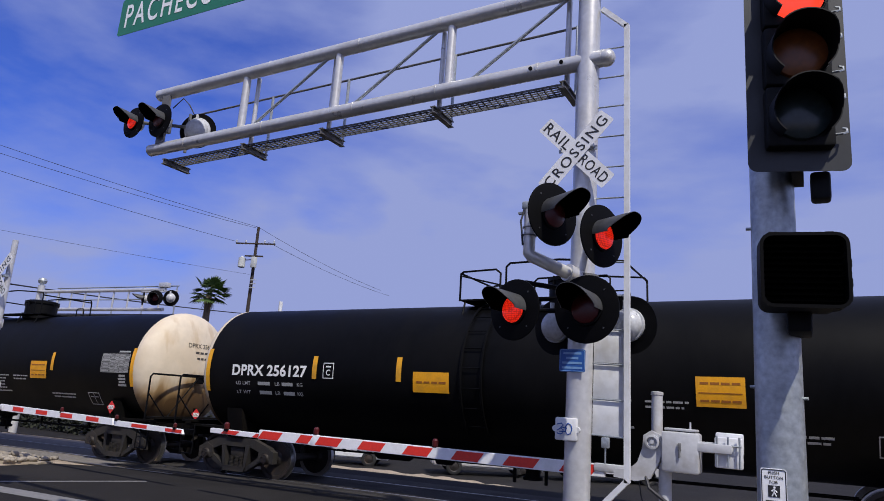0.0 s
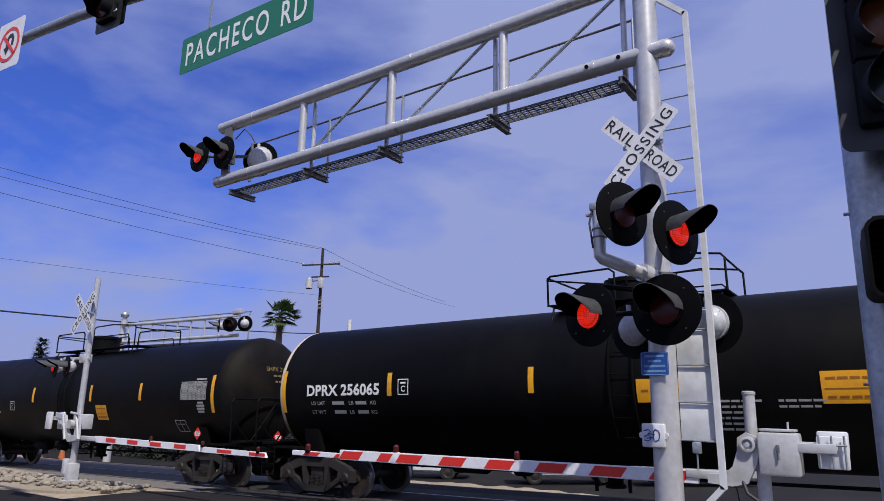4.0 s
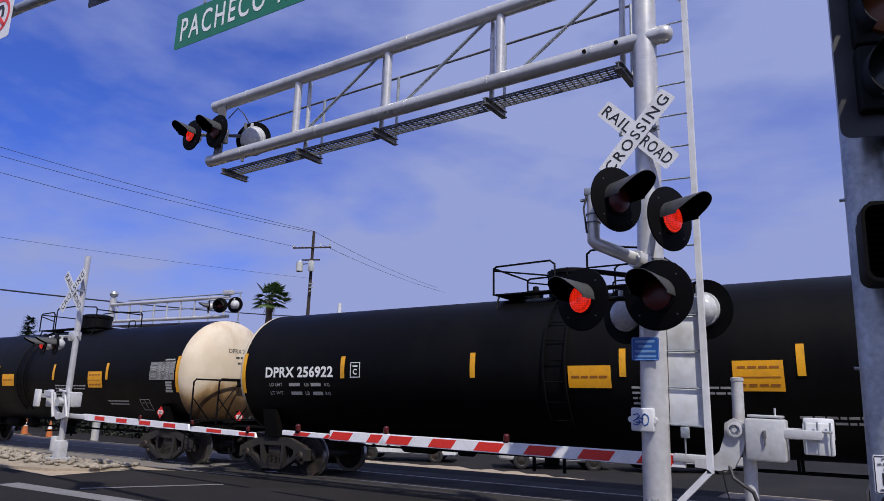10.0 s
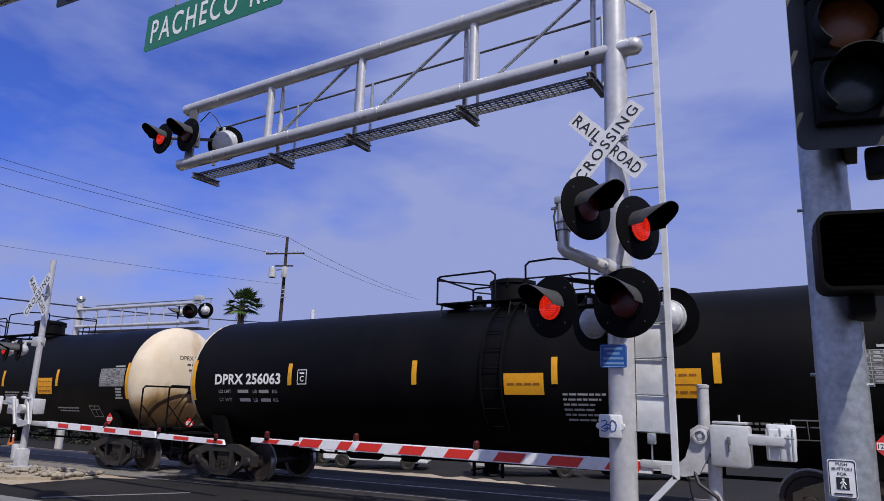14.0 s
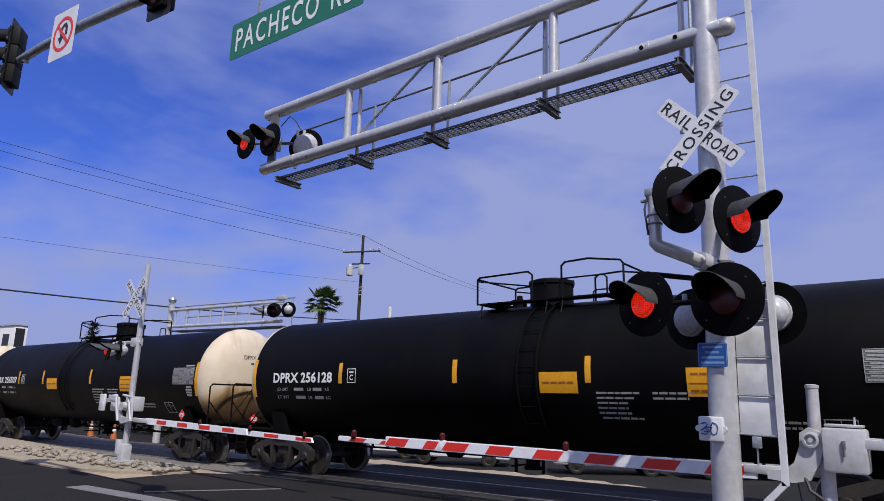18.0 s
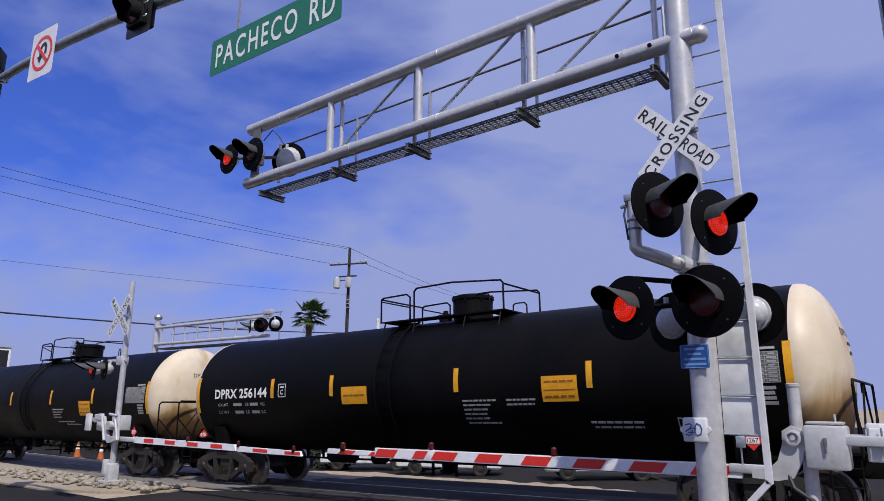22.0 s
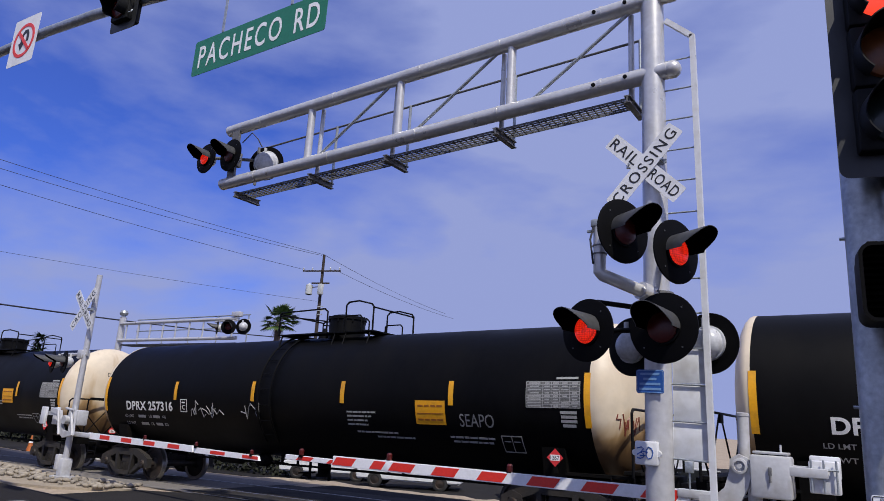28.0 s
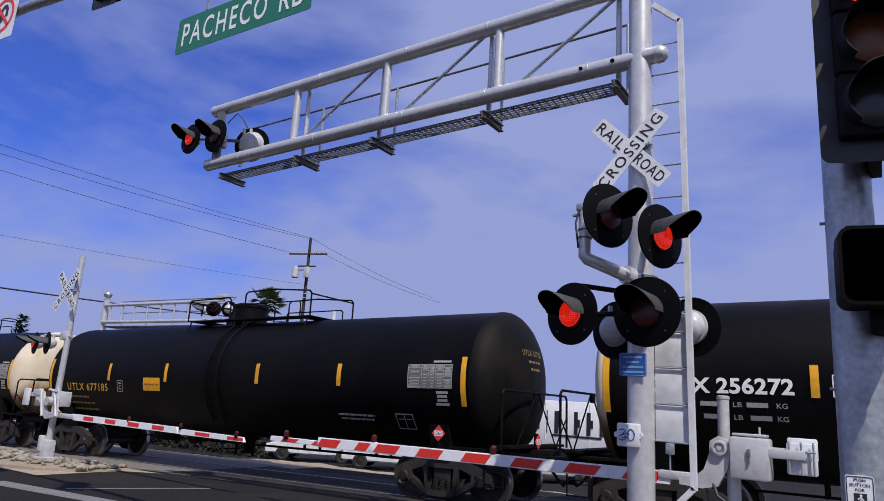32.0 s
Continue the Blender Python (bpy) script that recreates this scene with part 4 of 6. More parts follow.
        square_panel(car, stripes[4] - 7.415 - (0.5 if style in "CD" else 0.60), 2.05 if style in "CD" else 2.20, 0.72, 0.46, rng)
        small("service_stencil", wrap(bars([(0, 1), (0, 0.85), (0, 0.7), (0, 0.7)] + ([] if style in "CD" else [(0, 0.75), (0.05, 1)]), rng, 0.8, 0.085, 0.033, 0.025), stripes[3] - 7.415 + 0.13, 2.02), "stencil_grey", car)
        second = bars([(0, 0.75), (0.35, 1)], rng, 1.5, 0.085, 0.033, 0.025) if style in "CD" else bars([(0, 0.9), (0, 0.8)], rng, 0.75, 0.085, 0.033, 0.025)
        small("service_stencil", wrap(second, stripes[3] - 7.415 + (0.35 if style in "CD" else 1.15), 1.62 if style in "CD" else 2.02), "stencil_grey", car)
    if not plain or seed % 2:
        small("lower_stencil", wrap(bars([(0, 1), (0.05, 0.95)], rng, 1.0, 0.08, 0.035, 0.025), stripes[4] - 7.415 - 0.1, 1.60), "stencil_grey", car)
    capacity_table(car, 6.76 if not plain else 6.55, 2.42, rng)
    plate_mark(car, 5.85, 1.52, 0.44, 0.30, "", "stencil_grey", 0.016)
    placard(car, pose(6.78, -1.42, 1.33))
    placard(car, pose(8.27, -0.05, 1.24, 0, 0, 90))
    return car, trucks


CARS = [  # reporting mark, number, style, front end, rear end
    ("DPRX", "256118", "A", "cream", "cream"), ("DPRX", "256127", "B", "cream", "cream"), ("DPRX", "256955", "B", "cream", "cream"),
    ("DPRX", "256065", "A", "cream", "cream"), ("SHPX", "211492", "U", "head_black", "head_black"), ("UTLX", "675925", "U", "head_black", "head_black"),
    ("DPRX", "256922", "A", "cream", "cream"), ("DPRX", "256754", "B", "cream", "cream"), ("DPRX", "256063", "A", "cream", "cream"),
    ("DPRX", "256491", "B", "cream", "cream"), ("DPRX", "256128", "A", "cream", "cream"), ("DPRX", "256507", "B", "cream", "cream"),
    ("DPRX", "256144", "B", "cream", "cream"), ("DPRX", "257252", "C", "cream", "cream"), ("DPRX", "257958", "D", "cream", "cream"),
    ("DPRX", "257316", "D", "cream", "cream"), ("DPRX", "256272", "A", "cream", "cream"), ("UTLX", "677185", "U", "head_black", "head_black"),
    ("DPRX", "256330", "A", "cream", "cream"), ("DPRX", "256411", "A", "cream", "cream"),
]
SLIP = {-1: 0.2, 0: 0.15, 1: 0.13, 2: -0.04, 3: 0.05, 4: -0.01, 5: -0.15, 6: -0.12, 7: 0.03, 8: 0.01, 9: 0.02, 10: 0.0, 11: -0.02, 12: 0.01, 13: -0.02, 14: -0.05, 15: -0.09, 16: -0.21, 17: -0.2, 18: -0.2}     # slack in the couplers
TRAIN = []
for n, (mark, number, style, front, rear) in enumerate(CARS):
    k = n - 1
    TRAIN.append((k, *tank_car(mark, number, style, front, rear, 40 + n, run(0) - PITCH * k + 7.415 + SLIP.get(k, 0.0))))


# ---- ground, road and track ----
def sheet(name, outline, z, material, kind="structure", label="", category="", thick=0.0):
    bm = bmesh.new()
    if thick:
        slab(bm, outline, z - thick, z, "xy")
        for v in bm.verts:
            v.co.z += ground_z(v.co.x, v.co.y)
    else:
        bm.faces.new([bm.verts.new((x, y, z + ground_z(x, y))) for x, y in outline])
    ob = part(name, bm, material, smooth=False)
    return tagged(ob, label, category, "", kind)


def strip(name, x0, x1, y0, y1, lift, material, label="", category=""):
    """A sheet that lies on the land between x0 x1 and y0 y1."""
    cut = lambda lo, hi, marks: [lo] + [m for m in marks if lo < m < hi] + [hi]
    xs = cut(x0, x1, [-30 + 2 * i for i in range(19)])
    ys = cut(y0, y1, [9.4, 9.7, 10.0, 10.3, 10.6, 10.9, 11.2, 15.8, 20.5])
    bm = bmesh.new()
    rows = [[bm.verts.new((x, y, ground_z(x, y) + lift)) for x in xs] for y in ys]
    for A, B in zip(rows, rows[1:]):
        for i in range(len(xs) - 1):
            bm.faces.new((A[i], A[i + 1], B[i + 1], B[i]))
    return tagged(part(name, bm, material, smooth=False), label, category, "", "structure")


strip("ground", -1500, 900, -600, 1500, -0.012, "dirt", label="dry sandy ground reaching the horizon", category="ground")
strip("road", -14.0, -3.0, -60, 120, 0.004, "asphalt", label="worn grey asphalt road over the crossing", category="road")
strip("pavement_2", -70, -18.2, 15.9, 18.4, 0.014, "apron", label="pale concrete apron beyond the track", category="pavement")
strip("pavement_far", -90, 60, 16.2, 70, 0.006, "asphalt", label="grey asphalt yard beyond the track", category="road")
sheet("cross_street", [(-120, -40), (60, -40), (60, 7.6), (-120, 7.6)], 0.008, "asphalt", label="grey asphalt street along the track", category="road")
for name, x0, x1 in (("ballast_1", -300, -14.6), ("ballast_2", -2.6, 200)):
    strip(name, x0, x1, 10.9, 15.1, 0.0, "ballast", label="grey crushed stone track bed", category="ballast")
for name, y0, y1 in (("crossing_panel_1", 11.35, 12.19), ("crossing_panel_2", 12.37, 13.63), ("crossing_panel_3", 13.81, 14.65)):
    sheet(name, [(-14.8, y0), (-2.4, y0), (-2.4, y1), (-14.8, y1)], 0.012, "panel_grey", label="dark grey concrete level crossing panel", category="crossing panel", thick=0.06)
for y in (TRACK_Y - 0.755, TRACK_Y + 0.755):
    bm = bmesh.new()
    for x0, x1 in ((-300, -30), (-30, 6), (6, 300)):
        for y0, y1, z0, z1 in ((-0.036, 0.036, -0.03, 0.0), (-0.008, 0.008, -0.15, -0.03), (-0.065, 0.065, -0.17, -0.15)):
            vs = [bm.verts.new((x, y + dy, grade(x) + z)) for x in (x0, x1) for dy in (y0, y1) for z in (z0, z1)]
            for f in ((0, 1, 3, 2), (4, 6, 7, 5), (0, 4, 5, 1), (2, 3, 7, 6), (0, 2, 6, 4), (1, 5, 7, 3)):
                bm.faces.new([vs[i] for i in f])
    ob = part("rail", bm, "railhead", smooth=False)
    tagged(ob, "worn steel rail with a polished head", "rail", "", "structure")
    ob.location.z = 0.016
for name, pts in (("road_line_1", [(-12.10, 7.15), (-12.00, 7.10), (-10.82, 9.25), (-10.92, 9.30)]), ("road_line_2", [(-13.4, 6.35), (-9.3, 6.83), (-9.3, 7.2), (-13.4, 6.75)]),
                  ("road_line_3", [(-15.0, 10.62), (-12.3, 11.02), (-12.3, 11.22), (-15.4, 10.92)])):
    sheet(name, pts, 0.0125, "line", label="worn white painted road line", category="road marking")
# kerbed island with river stones round the far gate mast
def island(name, outline, h, material, label):
    ob = part(name, slab(bmesh.new(), outline, -0.02, h, "xy"), material, smooth=False)
    return tagged(ob, label, "traffic island", "", "structure")


def gravel_bank():
    """Pale loose soil on the slope beyond the track, with an uneven edge."""
    rng = random.Random(5)
    bm = bmesh.new()
    nx, ny = 40, 10
    grid = []
    for i in range(nx + 1):
        row = []
        for j in range(ny + 1):
            u, v = i / nx, j / ny
            x = -17.5 + 12.0 * u + rng.uniform(-0.12, 0.12)
            y = 15.3 + 1.2 * u + (6.8 * v) * math.sin(math.pi * (0.1 + 0.85 * u)) ** 0.5 + rng.uniform(-0.06, 0.06)
            edge = min(u, 1 - u, v, 1 - v) * 6
            row.append(bm.verts.new((x, y, ground_z(x, y) - 0.02 + min(1, edge) * (0.16 + rng.uniform(-0.05, 0.06)))))
        grid.append(row)
    for A, B in zip(grid, grid[1:]):
        for j in range(ny):
            bm.faces.new((A[j], B[j], B[j + 1], A[j + 1]))
    tagged(part("gravel_bank", bm, "dirt"), "pale loose sandy soil beside the track", "soil", "", "structure")


island("island_1", [(-30, 7.15), (-16.4, 7.45), (-14.9, 8.05), (-13.9, 9.05), (-14.0, 9.45), (-14.6, 9.6), (-30, 9.7)], 0.04, "sandy", "pale kerbed island round the gate mast")
gravel_bank()
island("island_3", [(-2.9, 7.4), (3.0, 7.4), (3.0, 10.4), (-2.9, 10.4)], 0.12, "concrete", "concrete kerb corner under the signal masts")


def stones():
    rng = random.Random(7)
    kinds = []
    for k in range(6):
        bm = bmesh.new()
        bmesh.ops.create_icosphere(bm, subdivisions=1, radius=1)
        for v in bm.verts:
            v.co *= rng.uniform(0.75, 1.15)
            v.co.z *= 0.6
        me = bpy.data.meshes.new("stone")
        bm.to_mesh(me)
        bm.free()
        for p in me.polygons:
            p.use_smooth = True
        me.materials.append(M["stone"])
        kinds.append(me)
    bed = thing("stone_bed", "bed of pale rounded river stones on the island", "stones", pose(-16, 8.6, 0.06))
    for k in range(290):
        s = rng.uniform(0.035, 0.10)
        x = rng.uniform(-5.0, 1.9)
        y = rng.uniform(-0.45, 0.75) * (1 - 0.12 * max(0, x)) + 0.22 * max(-0.5, x)
        ob = new("stone", kinds[k % 6])
        ob.parent = bed
        ob.matrix_basis = pose(x, y, s * 0.28, rng.uniform(-15, 15), rng.uniform(-15, 15), rng.uniform(0, 360)) @ Matrix.Diagonal((s * 1.3, s, s, 1))


# ---- crossing signals ----
def flasher(parent, m, r=0.38, lit=False, hood=0.42, dome=0.58):
    """A round-backed flashing light that faces -y in its own space; its hood juts forward over the lens."""
    body = part("background_disc", lathe(bmesh.new(), (0, 0, 0), (0, -1, 0), [(-0.012, 0), (-0.012, r), (0.006, r), (0.012, r - 0.02), (0.012, 0)], 40), "black_plastic", parent, m=m)
    bm = bmesh.new()
    lathe(bm, (0, 0, 0), (0, 1, 0), [(0.012, r * dome), (0.05, r * dome), (0.055, r * dome * 0.9), (0.11, r * dome * 0.85), (0.17, r * dome * 0.62), (0.20, r * dome * 0.31), (0.21, 0)], 24)
    rod(bm, (0, 0.12, 0), (0, 0.12, r * 0.8), 0.03, seg=8)
    part("lamp_housing", bm, "bell", body, "pale rounded lamp housing")
    rl = r * 0.44
    part("lens", lathe(bmesh.new(), (0, -0.012, 0), (0, -1, 0), [(0, rl), (0.03, rl * 0.97), (0.055, rl * 0.7), (0.065, 0)], 28), "lens_on" if lit else "lens_off", body, "lit red lens" if lit else "dark unlit red lens")
    part("lens_ring", lathe(bmesh.new(), (0, -0.012, 0), (0, -1, 0), [(0, rl * 1.14), (0.02, rl * 1.14), (0.024, rl * 1.08), (0.024, rl * 1.0), (0, rl * 1.0)], 28), "black_plastic", body)
    for k in range(4):
        a = radians(45 + 90 * k)
        part("disc_screw", rod(bmesh.new(), (r * 0.78 * math.cos(a), -0.010, r * 0.78 * math.sin(a)), (r * 0.78 * math.cos(a), -0.018, r * 0.78 * math.sin(a)), 0.010, seg=6), "hood", body)
    # hood: the upper half of a tube, longest on top, its sides swept back to the lens
    bm = bmesh.new()
    outer, inner = [], []
    n = 26
    rr = rl * 1.16
    for k in range(n + 1):
        a = radians(-6 + 192 * k / n)
        top = max(0.0, math.sin(a))
        depth = hood * (0.46 + 0.54 * (top * top * (3 - 2 * top)) ** 0.6)
        lift = 0.03 * depth
        ring = [(rr * math.cos(a) * q, -0.012 - d, rr * math.sin(a) * q + l) for q, d, l in ((1.0, 0, 0), (1.03, depth, lift), (0.96, 0, 0), (0.99, depth, lift))]
        outer.append((bm.verts.new(ring[0]), bm.verts.new(ring[1])))
        inner.append((bm.verts.new(ring[2]), bm.verts.new(ring[3])))
    for A, B in zip(outer, outer[1:]):
        bm.faces.new((A[0], B[0], B[1], A[1]))
    # inner skin coloured flat black: shade painted in so lens glow doesn't redden it
    lining = bmesh.new()
    back = [(lining.verts.new(p.co), lining.verts.new(q.co)) for p, q in inner]
    for A, B in zip(back, back[1:]):
        lining.faces.new((A[0], A[1], B[1], B[0]))
    for A, B, C, D in zip(outer, outer[1:], inner, inner[1:]):
        bm.faces.new((A[1], B[1], D[1], C[1]))
    for i in (0, -1):
        bm.faces.new((outer[i][0], outer[i][1], inner[i][1], inner[i][0]))
    part("hood_lining", lining, "pit_black", body, "inside of the hood, its shade painted flat black")
    part("hood", bm, "hood", body)
    return body


def facing(x, y, z, deg, tilt=0):
    """Placed at x y z and turned deg to the viewer's right of -y."""
    return pose(x, y, z, tilt, 0, deg)


def crossbuck(parent, cx, cy, cz, lean=0.0, words=True):
    L, W = 1.22, 0.229
    for k, (ang, text) in enumerate(((-45.5, ("RAIL", "ROAD")), (48.5, ("CROSSING",)))):
        blade = part("blade", slab(bmesh.new(), rounded(0, 0, L, W, 0.025), -0.003, 0), "sign_white", parent, m=pose(cx, cy - 0.012 * k, cz, 0, -ang + lean, 0))
        if len(text) == 2:
            for s, w in zip((-1, 1), text):
                part("lettering", lettering(w, 0.14, 0.45, 0.008, 1.12), "ink", blade, m=pose(s * 0.345, -0.0055, 0))
        else:
            part("lettering", lettering(text[0], 0.14, 1.12, 0.008, 1.25), "ink", blade, m=pose(0.0, -0.0055, 0))


MX, MY = -2.29, 8.18          # near mast


def near_mast():
    t = thing("cantilever_signal", "silver cantilever crossing signal with flashing lights and white crossbuck", "crossing signal", pose(MX, MY, 0.12))
    B = lambda x, y, z: (x - MX, y - MY, z - 0.12)
    bm = bmesh.new()
    rod(bm, (0, 0, 0.3), (0, 0, 8.3), 0.158, 0.148, 32)
    part("mast", bm, "silver", t)
    bm = bmesh.new()
    lathe(bm, (0, 0, 0), (0, 0, 1), [(0, 0.34), (0.03, 0.34), (0.03, 0.17), (0.34, 0.165)], 28)
    for k in range(6):
        a = radians(60 * k + 15)
        slab_pts = [(0.16, 0.03), (0.33, 0.03), (0.31, 0.08), (0.17, 0.42)]
        c, s = math.cos(a), math.sin(a)
        A = [bm.verts.new((r * c - 0.012 * s, r * s + 0.012 * c, z)) for r, z in slab_pts]
        D = [bm.verts.new((r * c + 0.012 * s, r * s - 0.012 * c, z)) for r, z in slab_pts]
        bm.faces.new(A)
        bm.faces.new(D[::-1])
        for i in range(4):
            bm.faces.new((A[i], D[i], D[(i + 1) % 4], A[(i + 1) % 4]))
    part("base_flange", bm, "silver", t)
    # truss arm: two chords that pass the mast, uprights, diagonals
    zl, zu, ya, xt = 6.455, 7.575, 8.15, -10.86
    drop = lambda x: 0.285 * min(1.0, (-2.3 - x) / 8.5)          # the arm sags a little towards its tip
    sink = lambda x: 0.265 * min(1.0, (-2.3 - x) / 8.5)
    for z, xr, fall in ((zl, -2.09, drop), (zu, -2.09, sink)):
        bm = bmesh.new()
        rod(bm, B(xt, ya, z - fall(xt)), B(xr, ya, z), 0.112, seg=24)
        for x in (-9.9, -8.0, -6.1, -4.6, -3.0):
            rod(bm, B(x, ya, z - fall(x)), B(x + 0.035, ya, z - fall(x)), 0.117, seg=24)
        part("chord", bm, "silver", t)
        part("end_cap", lathe(bmesh.new(), B(xr - 0.02, ya, z), (1, 0, 0), [(0, 0.10), (0.05, 0.118), (0.12, 0.112), (0.165, 0.08), (0.185, 0.04), (0.19, 0)], 24), "silver", t)
        for x in (-3.06, -2.62):
            part("bolt_head", rod(bmesh.new(), B(x, ya - 0.10, z - fall(x)), B(x, ya - 0.128, z - fall(x)), 0.028, seg=10), "black_plastic", t)
    for x in (-8.55, -6.50, -4.40):
        part("upright", rod(bmesh.new(), B(x, ya, zl + 0.05 - drop(x)), B(x, ya, zu - 0.05 - sink(x)), 0.068, seg=16), "silver", t)
    for x0, x1 in ((-8.35, -6.72), (-6.20, -4.62), (-4.10, -2.55)):
        part("diagonal", rod(bmesh.new(), B(x0, ya + 0.02, zl + 0.06 - drop(x0)), B(x1, ya + 0.02, zu - 0.06 - sink(x1)), 0.026, seg=10), "galv", t)
    # walkway behind the truss
    zw, yw0, yw1 = 6.245, 8.26, 8.58
    bm = bmesh.new()
    for k in range(6):
        y = yw0 + (yw1 - yw0) * k / 5
        box(bm, 0, y - MY, 0, 7.9, 0.012, 0.03 if k in (0, 5) else 0.02)
    x = -3.92
    while x < 3.92:
        box(bm, x, (yw0 + yw1) / 2 - MY, 0, 0.014, yw1 - yw0, 0.02)
        x += 0.105
    part("walkway_grating", bm, "grate", t, "dark open steel walkway grating", smooth=False, m=pose(-6.6 - MX, 0, zw - drop(-6.6) - 0.12, 0, -1.9, 0))
    for x in (-10.4, -8.42, -6.70, -4.62, -2.62):
        bm = bmesh.new()
        zb = zw - 0.075 - drop(x)
        for dz in (-0.045, 0.045):
            box(bm, *B(x, 8.42, zb + dz), 0.085, 0.62, 0.016)
        box(bm, *B(x, 8.42, zb), 0.016, 0.62, 0.09)
        part("walkway_bracket", bm, "grate", t, smooth=False)
        if x > -10:
            part("bracket_hanger", rod(bmesh.new(), B(x, ya + 0.16, zu - sink(x) - 0.05), B(x, ya + 0.16, zb + 0.03), 0.040, seg=10), "silver", t)
        if x > -10:
            part("rail_post", rod(bmesh.new(), B(x, 8.71, zb), B(x, 8.71, 7.37 - drop(x)), 0.026, seg=8), "galv", t)
    part("hand_rail", rod(bmesh.new(), B(-10.4, 8.72, 7.36 - drop(-10.4)), B(-2.3, 8.72, 7.36), 0.019, seg=8), "grate", t)
    bm = bmesh.new()
    box(bm, *B(xt + 0.30, ya - 0.06, (zl + zu) / 2 - 0.275), 0.20, 0.05, zu - zl - 0.1)
    box(bm, *B(xt + 0.40, ya - 0.02, 6.62), 0.10, 0.12, 0.30, bev=0.02)
    rod(bm, B(-11.15, 8.02, 6.74), B(-10.3, 8.5, 6.72), 0.035, seg=8)
    rod(bm, B(-10.33, 8.5, 6.2), B(-10.33, 8.5, 7.0), 0.03, seg=8)
    part("light_bracket", bm, "grate", t)
    pipe_pts = [B(-10.75, 8.4, 7.15), B(-10.55, 8.45, 7.35), B(-10.4, 8.5, 7.2), B(-10.25, 8.5, 7.0)]
    part("cable", pipe(bmesh.new(), pipe_pts, 0.012, 6), "wire", t)
    flasher(t, facing(*B(-11.24, 7.95, 6.72), -4), 0.31, True, 0.40)
    flasher(t, facing(*B(-10.52, 7.98, 6.68), -4), 0.33, False, 0.42)
    flasher(t, facing(*B(-10.20, 8.62, 6.68), 205), 0.36, False, 0.36, 0.72)
    # crossbuck
    crossbuck(t, *B(-2.36, 7.97, 5.10))
    bm = bmesh.new()
    box(bm, *B(-2.35, 8.03, 5.16), 0.5, 0.03, 0.05)
    for dx in (-0.2, 0.2):
        rod(bm, B(-2.35 + dx, 7.94, 5.16), B(-2.35 + dx, 8.1, 5.16), 0.012, seg=6)
    part("crossbuck_bracket", bm, "galv", t)
    # flashing light pairs
    bm = bmesh.new()
    pipe(bm, [B(-2.29, 8.1, 3.47), B(-2.42, 7.85, 3.52), B(-2.76, 7.63, 3.67), B(-2.80, 7.62, 3.72), B(-2.80, 7.62, 4.26)], 0.078, 16)
    part("crossarm", bm, "silver", t)
    bm = bmesh.new()
    rod(bm, B(-2.29, 8.18, 3.26), B(-2.29, 8.18, 3.50), 0.185, seg=24)
    rod(bm, B(-2.31, 8.06, 3.48), B(-2.40, 7.90, 3.52), 0.11, seg=20)
    box(bm, *B(-2.17, 8.02, 3.36), 0.10, 0.10, 0.20, bev=0.015)
    part("mast_clamp", bm, "silver", t)
    for z in (3.26, 3.50):
        part("clamp_band", lathe(bmesh.new(), B(-2.29, 8.18, z), (0, 0, 1), [(0, 0.15), (0, 0.20), (0.03, 0.20), (0.03, 0.15)], 24), "grate", t)
    for z in (3.92, 4.02):
        part("cable_clip", lathe(bmesh.new(), B(-2.80, 7.62, z), (0, 0, 1), [(0, 0.07), (0, 0.088), (0.018, 0.088), (0.018, 0.07)], 16), "grate", t)
    part("cable", pipe(bmesh.new(), [B(-2.86, 7.56, 4.26), B(-2.89, 7.54, 4.10), B(-2.87, 7.54, 3.95), B(-2.86, 7.56, 3.80)], 0.012, 6), "wire", t)
    part("light_mount", rod(bmesh.new(), B(-2.2, 8.05, 3.86), B(-1.87, 7.60, 3.84), 0.04, seg=8), "galv", t)
    bm = bmesh.new()
    box(bm, *B(-2.81, 7.62, 4.31), 0.17, 0.15, 0.10, bev=0.02)
    box(bm, *B(-2.90, 7.60, 4.22), 0.10, 0.05, 0.03, bev=0.005)
    rod(bm, B(-2.84, 7.6, 4.08), B(-2.5, 7.6, 4.15), 0.03, seg=8)
    part("light_mount", bm, "galv", t)
    flasher(t, facing(*B(-2.47, 7.50, 4.15), 62), 0.385, False, 0.50)
    flasher(t, facing(*B(-1.87, 7.50, 3.85), 66), 0.365, True, 0.46)
    flasher(t, facing(*B(-2.88, 7.45, 2.99), -18), 0.365, True, 0.46)
    flasher(t, facing(*B(-2.0, 7.40, 2.99), -8), 0.385, False, 0.50)
    flasher(t, facing(*B(-2.63, 8.30, 2.90), 160), 0.36, False, 0.40)
    flasher(t, facing(*B(-1.76, 8.45, 2.95), 165), 0.36, False, 0.40)
    bm = bmesh.new()
    pipe(bm, [B(-2.9, 7.6, 3.28), B(-2.85, 7.7, 3.36), B(-2.3, 8.0, 3.30), B(-1.95, 7.7, 3.26)], 0.032, 8)
    rod(bm, B(-2.88, 7.6, 3.0), B(-2.0, 7.6, 3.0), 0.03, seg=8)
    rod(bm, B(-2.6, 8.2, 3.0), B(-1.65, 8.35, 3.05), 0.03, seg=8)
    part("lower_crossarm", bm, "rail_black", t)
    # signs on the mast
    s = part("information_sign", slab(bmesh.new(), rounded(0, 0, 0.32, 0.27, 0.025), -0.004, 0), "blue_sign", t, "blue sign with pale writing", m=pose(*B(-2.33, 7.995, 2.46)))
    bm = bmesh.new()
